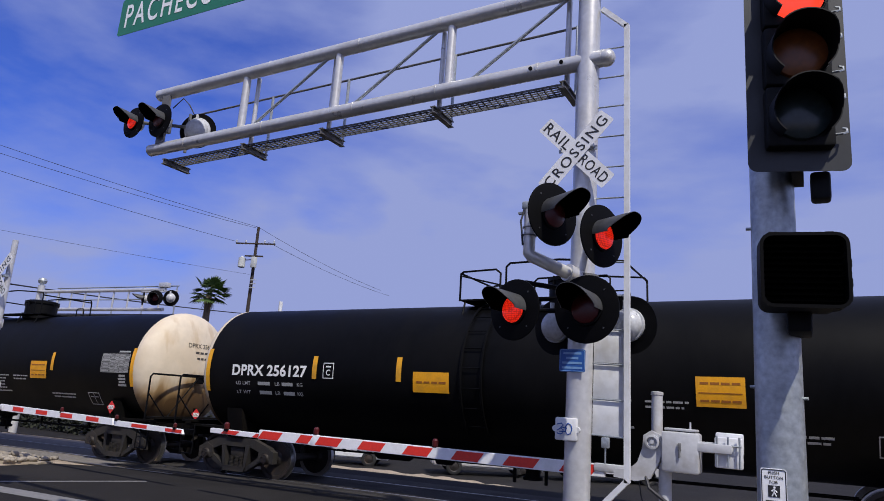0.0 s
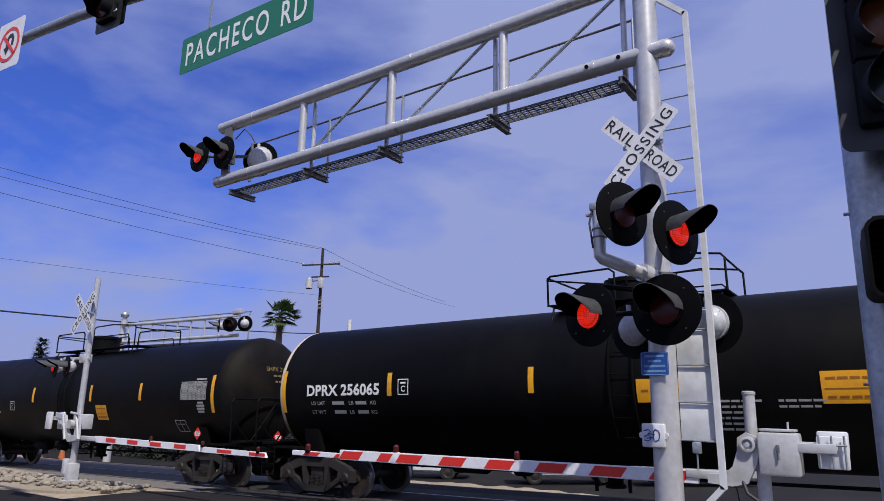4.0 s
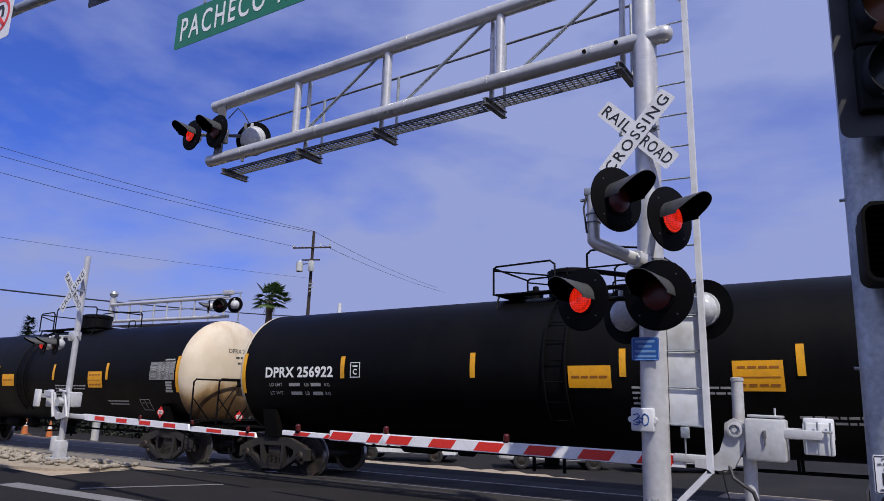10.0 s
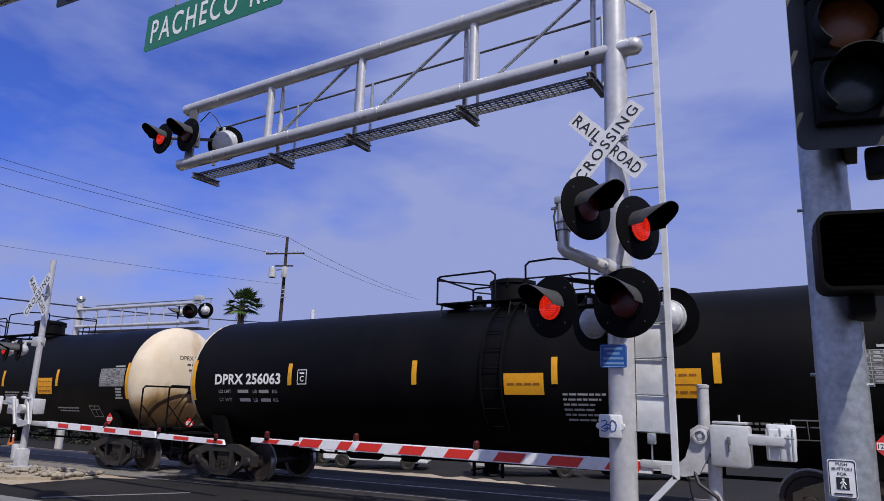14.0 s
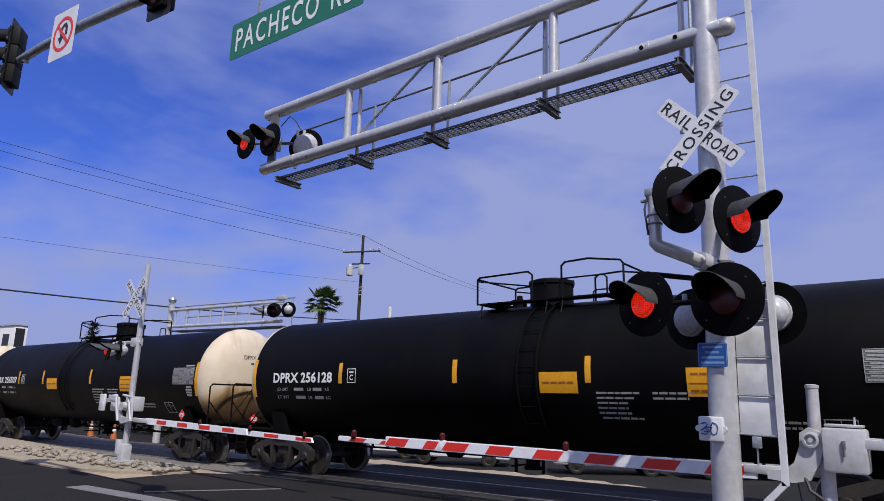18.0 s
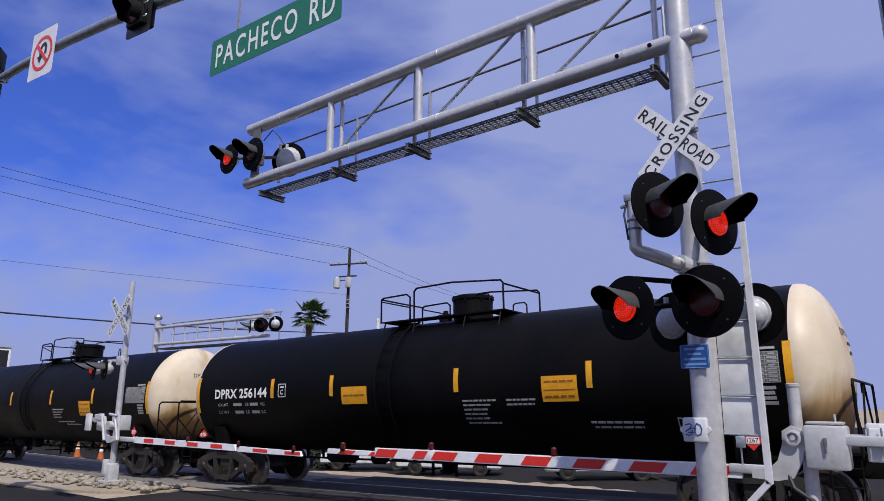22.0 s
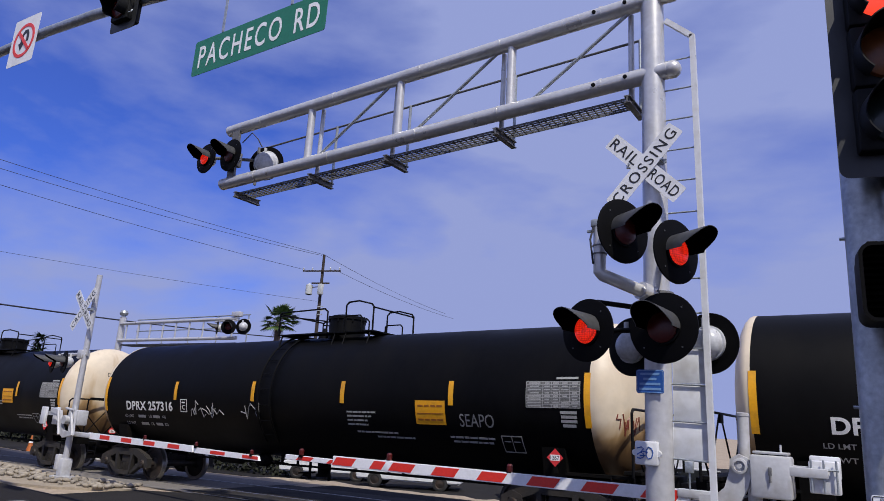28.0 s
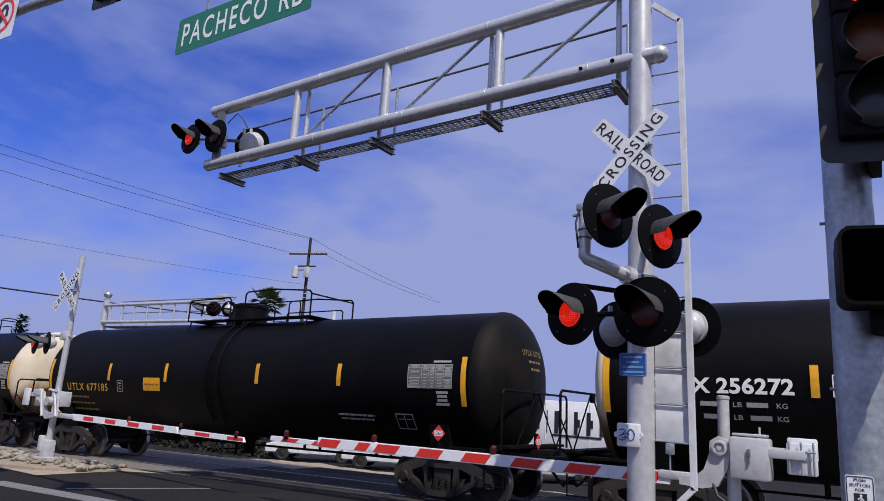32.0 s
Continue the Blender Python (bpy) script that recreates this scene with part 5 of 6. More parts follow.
    for k, w in enumerate((0.22, 0.15, 0.24, 0.25)):
        box(bm, 0, -0.006, 0.085 - 0.057 * k, w, 0.002, 0.026)
    for p in (rounded(0, 0, 0.30, 0.25, 0.02),):
        for a, b in zip(p, p[1:] + p[:1]):
            rod(bm, (a[0], -0.005, a[1]), (b[0], -0.005, b[1]), 0.003, seg=4, caps=False)
    part("sign_writing", bm, "pale_blue", s)
    s = part("mast_box", box(bmesh.new(), 0, 0, 0, 0.26, 0.09, 0.26, bev=0.02), "white_metal", t, "white scribbled box on the mast", m=pose(*B(-2.37, 7.98, 1.66)))
    bm = bmesh.new()
    for sx in (-1, 1):
        lathe(bm, (sx * 0.13, 0.0, 0), (0, -1, 0), [(-0.02, 0), (-0.02, 0.035), (0.03, 0.035), (0.03, 0)], 14)
    part("lug", bm, "white_metal", s)
    rng = random.Random(3)
    bm = bmesh.new()
    for pts in ([(-0.10, 0.05), (-0.05, 0.065), (-0.025, 0.045), (-0.06, 0.01), (-0.025, -0.01), (-0.03, -0.045), (-0.06, -0.06), (-0.10, -0.05)],
                [(0.03, 0.07), (0.065, 0.055), (0.08, 0.01), (0.065, -0.045), (0.03, -0.06), (0.005, -0.03), (0.005, 0.03), (0.03, 0.07)],
                [(-0.10, -0.02), (-0.04, 0.02), (0.02, 0.01)], [(-0.07, -0.03), (0.0, -0.025)]):
        pipe(bm, [(x, -0.047, z) for x, z in pts], 0.0065, 5)
    part("scribble", bm, "blue_sign", s)
    # ladder with climbing guard
    xr = -1.735
    bm = bmesh.new()
    for a, b in (((-2.11, 7.20), (-1.78, 6.88)), ((-1.78, 6.90), (xr + 0.03, 1.12)), ((xr + 0.03, 1.14), (-2.10, 0.72))):
        p, q = Vector(B(a[0], 8.18, a[1])), Vector(B(b[0], 8.18, b[1]))
        d = (q - p).normalized()
        n = Vector((d.z, 0, -d.x)) * 0.032
        vs = [bm.verts.new(c + o + Vector((0, y, 0))) for c in (p, q) for o in (n, -n) for y in (-0.035, 0.035)]
        for f in ((0, 1, 3, 2), (4, 6, 7, 5), (0, 4, 5, 1), (2, 3, 7, 6), (0, 2, 6, 4), (1, 5, 7, 3)):
            bm.faces.new([vs[i] for i in f])
    part("ladder_stile", bm, "white_metal", t, smooth=False)
    z = 1.62
    while z < 6.9:
        part("rung", rod(bmesh.new(), B(-2.2, 8.18, z), B(-1.74, 8.18, z - 0.01), 0.011, seg=8), "galv", t)
        z += 0.415
    for z0, z1 in ((1.62, 2.034), (2.04, 2.454), (2.46, 2.85)):
        part("climbing_guard", box(bmesh.new(), *B(-1.945, 8.21, (z0 + z1) / 2), 0.37, 0.02, z1 - z0, bev=0.008), "white_metal", t)
    bm = bmesh.new()
    box(bm, *B(-1.95, 8.14, 1.54), 0.09, 0.06, 0.12, bev=0.01)
    rod(bm, B(-1.95, 8.14, 1.48), B(-1.95, 8.14, 1.30), 0.010, seg=6)
    part("padlock_box", bm, "galv", t)
    return t


near_mast()


def gate_arm(parent, pts, y, h0, h1, stripes):
    """The striped barrier: a tapering box beam in sleeves, every second one with a red patch."""
    (x0, z0), (x1, z1) = pts
    n = stripes
    for k in range(n):
        a, b = k / n, (k + 1) / n
        xa, xb, za, zb = x0 + (x1 - x0) * a, x0 + (x1 - x0) * b, z0 + (z1 - z0) * a, z0 + (z1 - z0) * b
        ha, hb = h0 + (h1 - h0) * a, h0 + (h1 - h0) * b
        bm = bmesh.new()
        vs = [bm.verts.new((x - (0.05 if s > 0 else 0), y + t * 0.03, z + s * h / 2)) for x, z, h in ((xa, za, ha), (xb, zb, hb)) for s in (-1, 1) for t in (-1, 1)]
        for f in ((0, 1, 3, 2), (4, 6, 7, 5), (0, 4, 5, 1), (2, 3, 7, 6), (0, 2, 6, 4), (1, 5, 7, 3)):
            bm.faces.new([vs[i] for i in f])
        sleeve = part("stripe", bm, "reflect_white", parent, smooth=False)
        if k % 2:
            d = 0.04 * (xb - xa)
            part("red_patch", slab(bmesh.new(), [(xa + d, za - ha * 0.30), (xb - d, zb - hb * 0.30), (xb - d, zb + hb * 0.34), (xa + d, za + ha * 0.34)], y - 0.034, y - 0.0305), "reflect_red", sleeve)


def taped_arm(parent, x0, x1, y, z_at, h, reds):
    """A white box beam with slanting red reflective patches on its near face."""
    bm = bmesh.new()
    vs = [bm.verts.new((x, y + t * 0.03, z_at(x) + e * h / 2)) for x in (x0, x1) for e in (-1, 1) for t in (-1, 1)]
    for f in ((0, 1, 3, 2), (4, 6, 7, 5), (0, 4, 5, 1), (2, 3, 7, 6), (0, 2, 6, 4), (1, 5, 7, 3)):
        bm.faces.new([vs[i] for i in f])
    bmesh.ops.bevel(bm, geom=list(bm.edges), offset=0.006, segments=2, affect="EDGES")
    beam = part("arm_beam", bm, "reflect_white", parent, smooth=False)
    e, sk = h * 0.40, 0.045
    for a, b in reds:
        pts = [(a - sk, z_at(a) - e), (b - sk, z_at(b) - e), (b + sk, z_at(b) + e), (a + sk, z_at(a) + e)]
        part("red_patch", slab(bmesh.new(), pts, y - 0.0335, y - 0.0302), "reflect_red", beam)


def gate_lamp(parent, x, y, z, s=1.0):
    l = part("gate_lamp", lathe(bmesh.new(), (0, 0, 0), (0, 0, 1), [(0, 0), (0, 0.05 * s), (0.03 * s, 0.055 * s), (0.10 * s, 0.055 * s), (0.13 * s, 0.03 * s), (0.13 * s, 0)], 14), "lens_off", parent, "dark red gate lamp", m=pose(x, y, z))
    part("lamp_base", box(bmesh.new(), 0, 0, -0.015, 0.08 * s, 0.06, 0.05), "black_plastic", l)


def near_gate():
    gx, gy = -1.50, 8.72
    t = thing("crossing_gate", "lowered red and white striped crossing gate with grey mechanism", "crossing gate", pose(gx, gy, 0.12))
    B = lambda x, y, z: (x - gx, y - gy, z - 0.12)
    taped_arm(t, -2.12, -7.82, 0.10, lambda x: 1.125 + 0.0088 * (x + 7.82), 0.155,
              [(-2.67, -2.24), (-3.45, -3.02), (-4.23, -3.82), (-5.02, -4.61), (-5.81, -5.40), (-6.61, -6.18), (-6.99, -6.75), (-7.78, -7.36)])
    taped_arm(t, -7.80, -8.96, 0.14, lambda x: 1.10, 0.082, [(-8.66, -8.32), (-7.95, -7.84)])
    part("splice_band", box(bmesh.new(), -6.68, 0.10, 1.136, 0.13, 0.064, 0.168, bev=0.006), "reflect_white", t)
    for o in t.children:
        o.location.x -= gx
        o.location.z -= 0.12
    for x, z in ((-8.57, 1.155), (-6.67, 1.225), (-4.55, 1.24)):
        gate_lamp(t, *B(x, gy + 0.10, z), 0.82)
    bm = bmesh.new()
    box(bm, *B(-1.95, gy + 0.1, 1.21), 0.62, 0.10, 0.10, bev=0.015)
    part("arm_shank", bm, "mech", t)
    bm = bmesh.new()
    pts = [(-1.72, 1.20), (-1.55, 1.24), (-1.44, 1.45), (-1.40, 1.62), (-1.44, 1.76), (-1.54, 1.80), (-1.63, 1.74), (-1.64, 1.60), (-1.70, 1.42), (-1.80, 1.33), (-1.98, 1.32), (-1.98, 1.22)]
    slab(bm, [(x - gx, z - 0.12) for x, z in pts], -0.06, 0.02)
    part("support_arm", bm, "mech", t, smooth=False)
    part("pivot_hub", lathe(bmesh.new(), B(-1.52, gy - 0.06, 1.67), (0, -1, 0), [(0, 0.085), (0.05, 0.085), (0.055, 0.06), (0.02, 0.055), (0.02, 0.03), (0.05, 0.025), (0.05, 0)], 24), "mech", t)
    part("mechanism_case", box(bmesh.new(), *B(-1.20, gy + 0.02, 1.58), 0.42, 0.30, 0.46, bev=0.03), "mech", t)
    bm = bmesh.new()
    box(bm, *B(-1.20, gy - 0.145, 1.64), 0.035, 0.03, 0.09, bev=0.006)
    rod(bm, B(-1.20, gy - 0.15, 1.62), B(-1.20, gy - 0.15, 1.52), 0.012, seg=6)
    part("case_latch", bm, "grate", t)
    bm = bmesh.new()
    box(bm, *B(-1.20, gy + 0.02, 1.835), 0.36, 0.24, 0.03, bev=0.01)
    rod(bm, B(-1.1, gy, 1.84), B(-1.1, gy, 1.93), 0.012, seg=6)
    part("case_lid", bm, "mech", t)
    part("vertical_tube", lathe(bmesh.new(), B(-1.50, gy + 0.1, 1.70), (0, 0, 1), [(0, 0.068), (0.52, 0.066), (0.53, 0.074), (0.56, 0.074), (0.57, 0.05), (0.57, 0)], 20), "mech", t)
    bm = bmesh.new()
    box(bm, *B(-0.90, gy + 0.06, 1.66), 0.52, 0.06, 0.12, bev=0.01)
    box(bm, *B(-0.90, gy - 0.1, 1.66), 0.52, 0.05, 0.10, bev=0.01)
    part("counterweight_arm", bm, "mech", t)
    for dz in (0.0, 0.2):
        part("counterweight", box(bmesh.new(), *B(-0.68, gy - 0.02 + dz * 0.5, 1.62 + dz * 0.5), 0.30, 0.08, 0.34 - dz * 0.5, bev=0.02), "white_metal", t)
    bm = bmesh.new()
    for dx in (-0.1, 0.02, 0.14):
        rod(bm, B(-0.70 + dx, gy - 0.10, 1.46), B(-0.70 + dx, gy - 0.10, 1.80), 0.012, seg=6)
    rod(bm, B(-0.82, gy - 0.1, 1.70), B(-0.54, gy - 0.1, 1.70), 0.014, seg=6)
    part("counterweight_bolts", bm, "galv", t)
    part("post", rod(bmesh.new(), B(-1.40, gy + 0.08, 0.45), B(-1.40, gy + 0.08, 1.40), 0.075, seg=20), "mech", t)
    bm = bmesh.new()
    box(bm, *B(-1.40, gy + 0.08, 0.37), 0.32, 0.32, 0.50, bev=0.03)
    box(bm, *B(-1.40, gy + 0.08, 0.15), 0.46, 0.46, 0.06, bev=0.01)
    part("base_casting", bm, "mech", t)
    bm = bmesh.new()
    pipe(bm, [B(-1.62, gy - 0.02, 1.22), B(-1.55, gy - 0.1, 1.05), B(-1.35, gy - 0.12, 0.92), B(-1.28, gy - 0.08, 0.70)], 0.022, 8)
    pipe(bm, [B(-1.70, gy, 1.2), B(-1.66, gy - 0.02, 0.95), B(-1.62, gy, 0.78)], 0.008, 6)
    part("cable", bm, "wire", t)
    for o in t.children:        # the mechanism hangs a little below the arm's line
        if o.name.split(".")[0] in ("support_arm", "pivot_hub", "mechanism_case", "case_latch", "case_lid", "vertical_tube", "counterweight_arm", "counterweight", "counterweight_bolts"):
            o.location.z -= 0.09
    return t


near_gate()


def far_gate():
    fx, fy = -16.08, 8.88
    t = thing("gate_mast", "silver gate mast with white crossbuck and lowered striped arm", "crossing gate", pose(fx, fy, 0.06))
    part("mast", rod(bmesh.new(), (0, 0, 0.3), (0, 0, 4.76), 0.072, 0.066, 18), "silver", t)
    bm = bmesh.new()
    box(bm, 0, 0, 0.22, 0.22, 0.24, 0.44, bev=0.03)
    box(bm, 0, 0, 0.03, 0.40, 0.40, 0.06)
    box(bm, -0.12, -0.1, 0.36, 0.12, 0.12, 0.34, bev=0.02)
    part("base_casting", bm, "mech", t)
    crossbuck(t, -0.18, -0.14, 3.90)
    part("crossbuck_bracket", box(bmesh.new(), -0.06, -0.08, 3.9, 0.3, 0.08, 0.05), "galv", t)
    gate_arm(t, ((0.85, 1.0), (4.55, 0.98)), 0.0, 0.135, 0.12, 9)
    gate_arm(t, ((4.57, 0.96), (6.4, 0.95)), 0.03, 0.10, 0.085, 4)
    for x, z in ((2.9, 1.06), (4.6, 1.04), (6.2, 1.01)):
        gate_lamp(t, x, 0, z, 0.6)
    bm = bmesh.new()
    box(bm, 0.55, 0, 1.0, 0.7, 0.10, 0.10, bev=0.015)
    pipe(bm, [(0.42, -0.16, 0.98), (0.34, -0.16, 1.5), (0.26, -0.16, 1.62)], 0.025, 6)
    part("arm_shank", bm, "mech", t)
    bm = bmesh.new()
    slab(bm, [(-0.06, 0.90), (0.30, 0.97), (0.30, 1.05), (-0.06, 1.06), (-0.22, 1.22), (-0.34, 1.50), (-0.78, 1.55), (-0.76, 1.45), (-0.44, 1.40), (-0.30, 1.05)], -0.16, -0.10)
    part("support_arm", bm, "mech", t, smooth=False)
    part("mechanism_case", box(bmesh.new(), 0.0, 0.10, 1.36, 0.44, 0.26, 0.34, bev=0.03), "mech", t)
    for p, q in (((0.12, -0.14, 1.52), (0.36, -0.16, 0.98)), ((-0.40, -0.17, 1.50), (-0.20, -0.17, 0.96)), ((-0.1, -0.15, 1.56), (0.28, -0.15, 1.52))):
        part("linkage_rod", rod(bmesh.new(), p, q, 0.03, seg=8), "mech", t)
    part("shaft_collar", lathe(bmesh.new(), (-0.05, -0.20, 1.30), (0, 1, 0), [(0, 0), (0, 0.10), (0.12, 0.10), (0.12, 0)], 16), "mech", t)
    for k in range(2):
        part("counterweight", box(bmesh.new(), -0.95 + 0.08 * k, -0.2 + 0.25 * k, 1.36, 0.22, 0.07, 0.40, bev=0.02), "white_metal", t)
    bm = bmesh.new()
    box(bm, -0.8, -0.12, 1.42, 0.7, 0.05, 0.09)
    part("counterweight_arm", bm, "mech", t)
    bm = bmesh.new()
    rod(bm, (-0.85, -0.1, 2.82), (0.1, 0, 2.82), 0.035, seg=8)
    box(bm, -0.08, 0, 2.82, 0.22, 0.22, 0.22, bev=0.03)
    part("crossarm", bm, "silver", t)
    flasher(t, facing(-0.95, -0.25, 2.62, -14), 0.26, True, 0.42)
    flasher(t, facing(-0.35, -0.28, 2.62, -14), 0.26, False, 0.42)
    return t


far_gate()


def far_cantilever():
    x0, y0 = -30.9, 18.5
    t = thing("cantilever_signal", "distant silver cantilever crossing signal with ladder-like truss arm", "crossing signal", pose(x0, y0, 0))
    part("mast", rod(bmesh.new(), (0, 0, -1.4), (0, 0, 5.75), 0.17, 0.15, 18), "silver", t)
    part("end_cap", lathe(bmesh.new(), (0, 0, 5.72), (0, 0, 1), [(0, 0.16), (0.03, 0.09), (0.10, 0.09), (0.13, 0.16), (0.24, 0.20), (0.35, 0.15), (0.40, 0)], 16), "galv", t)
    for z in (5.42, 4.62):
        part("chord", rod(bmesh.new(), (0.1, -0.1, z), (8.5, -0.1, z), 0.075, seg=12), "silver", t)
    for k in range(9):
        x = 0.6 + 0.95 * k
        part("upright", rod(bmesh.new(), (x, -0.1, 4.62), (x, -0.1, 5.42), 0.035, seg=8), "silver", t)
    for z in (5.7, 5.15):
        part("hand_rail", rod(bmesh.new(), (0.3, 0.6, z), (8.4, 0.6, z), 0.028, seg=6), "galv", t)
    for k in range(5):
        part("rail_post", rod(bmesh.new(), (0.5 + 1.95 * k, 0.6, 4.5), (0.5 + 1.95 * k, 0.6, 5.7), 0.03, seg=6), "galv", t)
    part("walkway_grating", box(bmesh.new(), 4.3, 0.3, 4.42, 8.2, 0.6, 0.06), "grate", t)
    flasher(t, facing(7.75, -0.5, 5.0, -30), 0.27, False, 0.4)
    flasher(t, facing(8.45, -0.5, 5.02, 38), 0.30, False, 0.4)
    flasher(t, facing(9.0, -0.2, 5.06, 205), 0.32, False, 0.4)
    bm = bmesh.new()
    rod(bm, (7.2, -0.2, 5.3), (9.2, -0.1, 5.35), 0.035, seg=8)
    box(bm, 8.4, -0.1, 5.6, 0.5, 0.2, 0.2, bev=0.02)
    part("light_bracket", bm, "silver", t)


far_cantilever()


# ---- road signal pole, arm and street sign ----
def visor(bm, cx, y, cz, r, depth, tilt=0.12):
    n = 24
    ring = []
    for k in range(n + 1):
        a = radians(-50 + 280 * k / n)
        s = max(0.0, math.sin(a))
        d = depth * (0.35 + 0.65 * min(1.0, s + 0.35))
        ring.append([bm.verts.new((cx + q * math.cos(a), y - (dd), cz + q * math.sin(a) - tilt * dd)) for q, dd in ((r, 0), (r, d), (r * 0.96, d), (r * 0.96, 0))])
    for A, B in zip(ring, ring[1:]):
        for i in range(3):
            bm.faces.new((A[i], A[i + 1], B[i + 1], B[i]))
    return bm


def signal_head(parent, m, sections, back=True):
    """Three stacked lamps that face -y; origin at the bottom middle of the backplate."""
    h = new("signal_head")
    h.parent, h.matrix_basis = parent, m
    if back:
        part("backplate", slab(bmesh.new(), rounded(0, 0.65, 0.515, 1.32, 0.05), -0.004, 0), "signal_back", h)
    for k, lens in enumerate(sections):
        z = 0.285 + 0.362 * k
        part("section", box(bmesh.new(), 0, 0.02, z, 0.34, 0.20, 0.355, bev=0.02), "signal_body", h)
        part("visor", visor(bmesh.new(), 0, -0.08, z, 0.165, 0.25), "signal_body", h)
        part("lens", lathe(bmesh.new(), (0, -0.082, z), (0, -1, 0), [(0, 0.15), (0.02, 0.145), (0.04, 0.10), (0.05, 0)], 28), lens, h)
        for dz in (-0.1, 0.1):
            bm = pipe(bmesh.new(), [(0.165, -0.06, z + dz - 0.01), (0.20, -0.075, z + dz - 0.012), (0.225, -0.06, z + dz), (0.228, -0.05, z + dz + 0.025), (0.205, -0.05, z + dz + 0.03)], 0.007, 6)
            part("hinge_latch", bm, "galv", h)
    return h


def signal_pole():
    px, py = 0.01, 4.32
    t = thing("signal_pole", "galvanised traffic signal pole with dark signals and long arm", "traffic signal", pose(px, py, 0.0))
    part("pole", rod(bmesh.new(), (0, 0, 0.05), (0, 0, 7.6), 0.128, 0.108, 36), "galv", t, m=pose(0, 0, 0, 0, 0.0, 0))
    part("pole_base", box(bmesh.new(), 0, 0, 0.06, 0.5, 0.5, 0.12, bev=0.02), "galv", t)
    signal_head(t, facing(0.15, -0.32, 3.24, 14), ("green_off", "amber_off", "signal_red"))
    bm = bmesh.new()
    box(bm, 0.14, -0.12, 3.30, 0.06, 0.28, 0.10)
    part("head_bracket", box(bmesh.new(), 0.14, -0.12, 4.35, 0.06, 0.28, 0.10), "signal_body", t)
    box(bm, 0.25, -0.16, 3.18, 0.10, 0.12, 0.16, bev=0.02)
    part("head_bracket", bm, "signal_body", t)
    p = part("pedestrian_signal", slab(bmesh.new(), rounded(0, 0, 0.37, 0.36, 0.05), -0.10, 0.10), "black_plastic", t, "dark blank pedestrian signal", m=facing(0.122, -0.33, 2.645, 10))
    bm = bmesh.new()
    o, i = rounded(0, 0, 0.408, 0.385, 0.06), rounded(0, 0, 0.374, 0.351, 0.045)
    A = [[bm.verts.new((x, y, z)) for x, z in q] for q, y in ((o, -0.08), (o, -0.20), (i, -0.20), (i, -0.08))]
    n = len(o)
    for R, S in zip(A, A[1:] + A[:1]):
        for k in range(n):
            bm.faces.new((R[k], R[(k + 1) % n], S[(k + 1) % n], S[k]))
    part("visor_frame", bm, "black_plastic", p)
    bm = bmesh.new()
    for k in range(11):
        box(bm, 0, -0.14, -0.155 + 0.031 * k, 0.36, 0.07, 0.003)
    part("louvre", bm, "pit_black", p)
    bm = bmesh.new()
    for x in (-0.13, 0.13):
        box(bm, x, -0.1, 0.200, 0.05, 0.06, 0.03, bev=0.008)
    for z in (-0.05, 0.05):
        box(bm, 0.210, -0.1, z, 0.03, 0.06, 0.05, bev=0.008)
    part("latches", bm, "signal_body", p)
    part("pedestrian_bracket", box(bmesh.new(), 0.12, -0.15, 2.42, 0.12, 0.3, 0.12, bev=0.02), "signal_body", t)
    s = part("push_button_sign", slab(bmesh.new(), rounded(0, 0, 0.125, 0.185, 0.012), -0.006, 0.012), "sign_white", t, "white push button sign", m=facing(-0.035, -0.13, 1.56, 8))
    for k, w in enumerate(("PUSH", "BUTTON", "FOR")):
        part("lettering", lettering(w, 0.016, None, 0.01), "ink", s, m=pose(0, -0.0085, 0.072 - 0.024 * k))
    part("symbol_panel", slab(bmesh.new(), [(-0.028, -0.05), (0.028, -0.05), (0.028, 0.008), (-0.028, 0.008)], -0.0085, -0.006), "ink", s)
    bm = bmesh.new()
    lathe(bm, (0.002, -0.009, -0.002), (0, -1, 0), [(0, 0), (0, 0.006), (0.001, 0.006), (0.001, 0)], 10)
    for a, b in (((0.002, -0.009), (0.0, -0.025)), ((0.0, -0.025), (0.010, -0.046)), ((0.0, -0.025), (-0.010, -0.046)), ((0.002, -0.012), (0.013, -0.026)), ((0.0, -0.012), (-0.012, -0.022))):
        rod(bm, (a[0], -0.0095, a[1]), (b[0], -0.0095, b[1]), 0.0035, seg=4)
    part("walking_symbol", bm, "sign_white", s)
    bm = bmesh.new()
    rod(bm, (-0.04, -0.0095, -0.07), (0.04, -0.0095, -0.07), 0.003, seg=4)
    o = rounded(0, 0, 0.115, 0.175, 0.01)
    for a, b in zip(o, o[1:] + o[:1]):
        rod(bm, (a[0], -0.0075, a[1]), (b[0], -0.0075, b[1]), 0.0022, seg=4, caps=False)
    part("sign_border", bm, "ink", s)
    b = part("push_button", lathe(bmesh.new(), (-0.03, -0.115, 1.42), (0, -1, 0), [(0, 0.05), (0.03, 0.05), (0.04, 0.04), (0.04, 0.028), (0.025, 0.026), (0.025, 0)], 24), "signal_body", t)
    part("button_cap", lathe(bmesh.new(), (-0.03, -0.14, 1.42), (0, -1, 0), [(0, 0.026), (0.015, 0.024), (0.024, 0.014), (0.026, 0)], 20), "galv", b)
    for z in (3.0, 2.08):
        part("pole_bolt", rod(bmesh.new(), (-0.11, -0.02, z), (-0.145, -0.02, z), 0.01, seg=6), "galv", t)
        part("pole_bolt", rod(bmesh.new(), (0.11, -0.02, z - 0.05), (0.145, -0.03, z - 0.05), 0.01, seg=6), "galv", t)
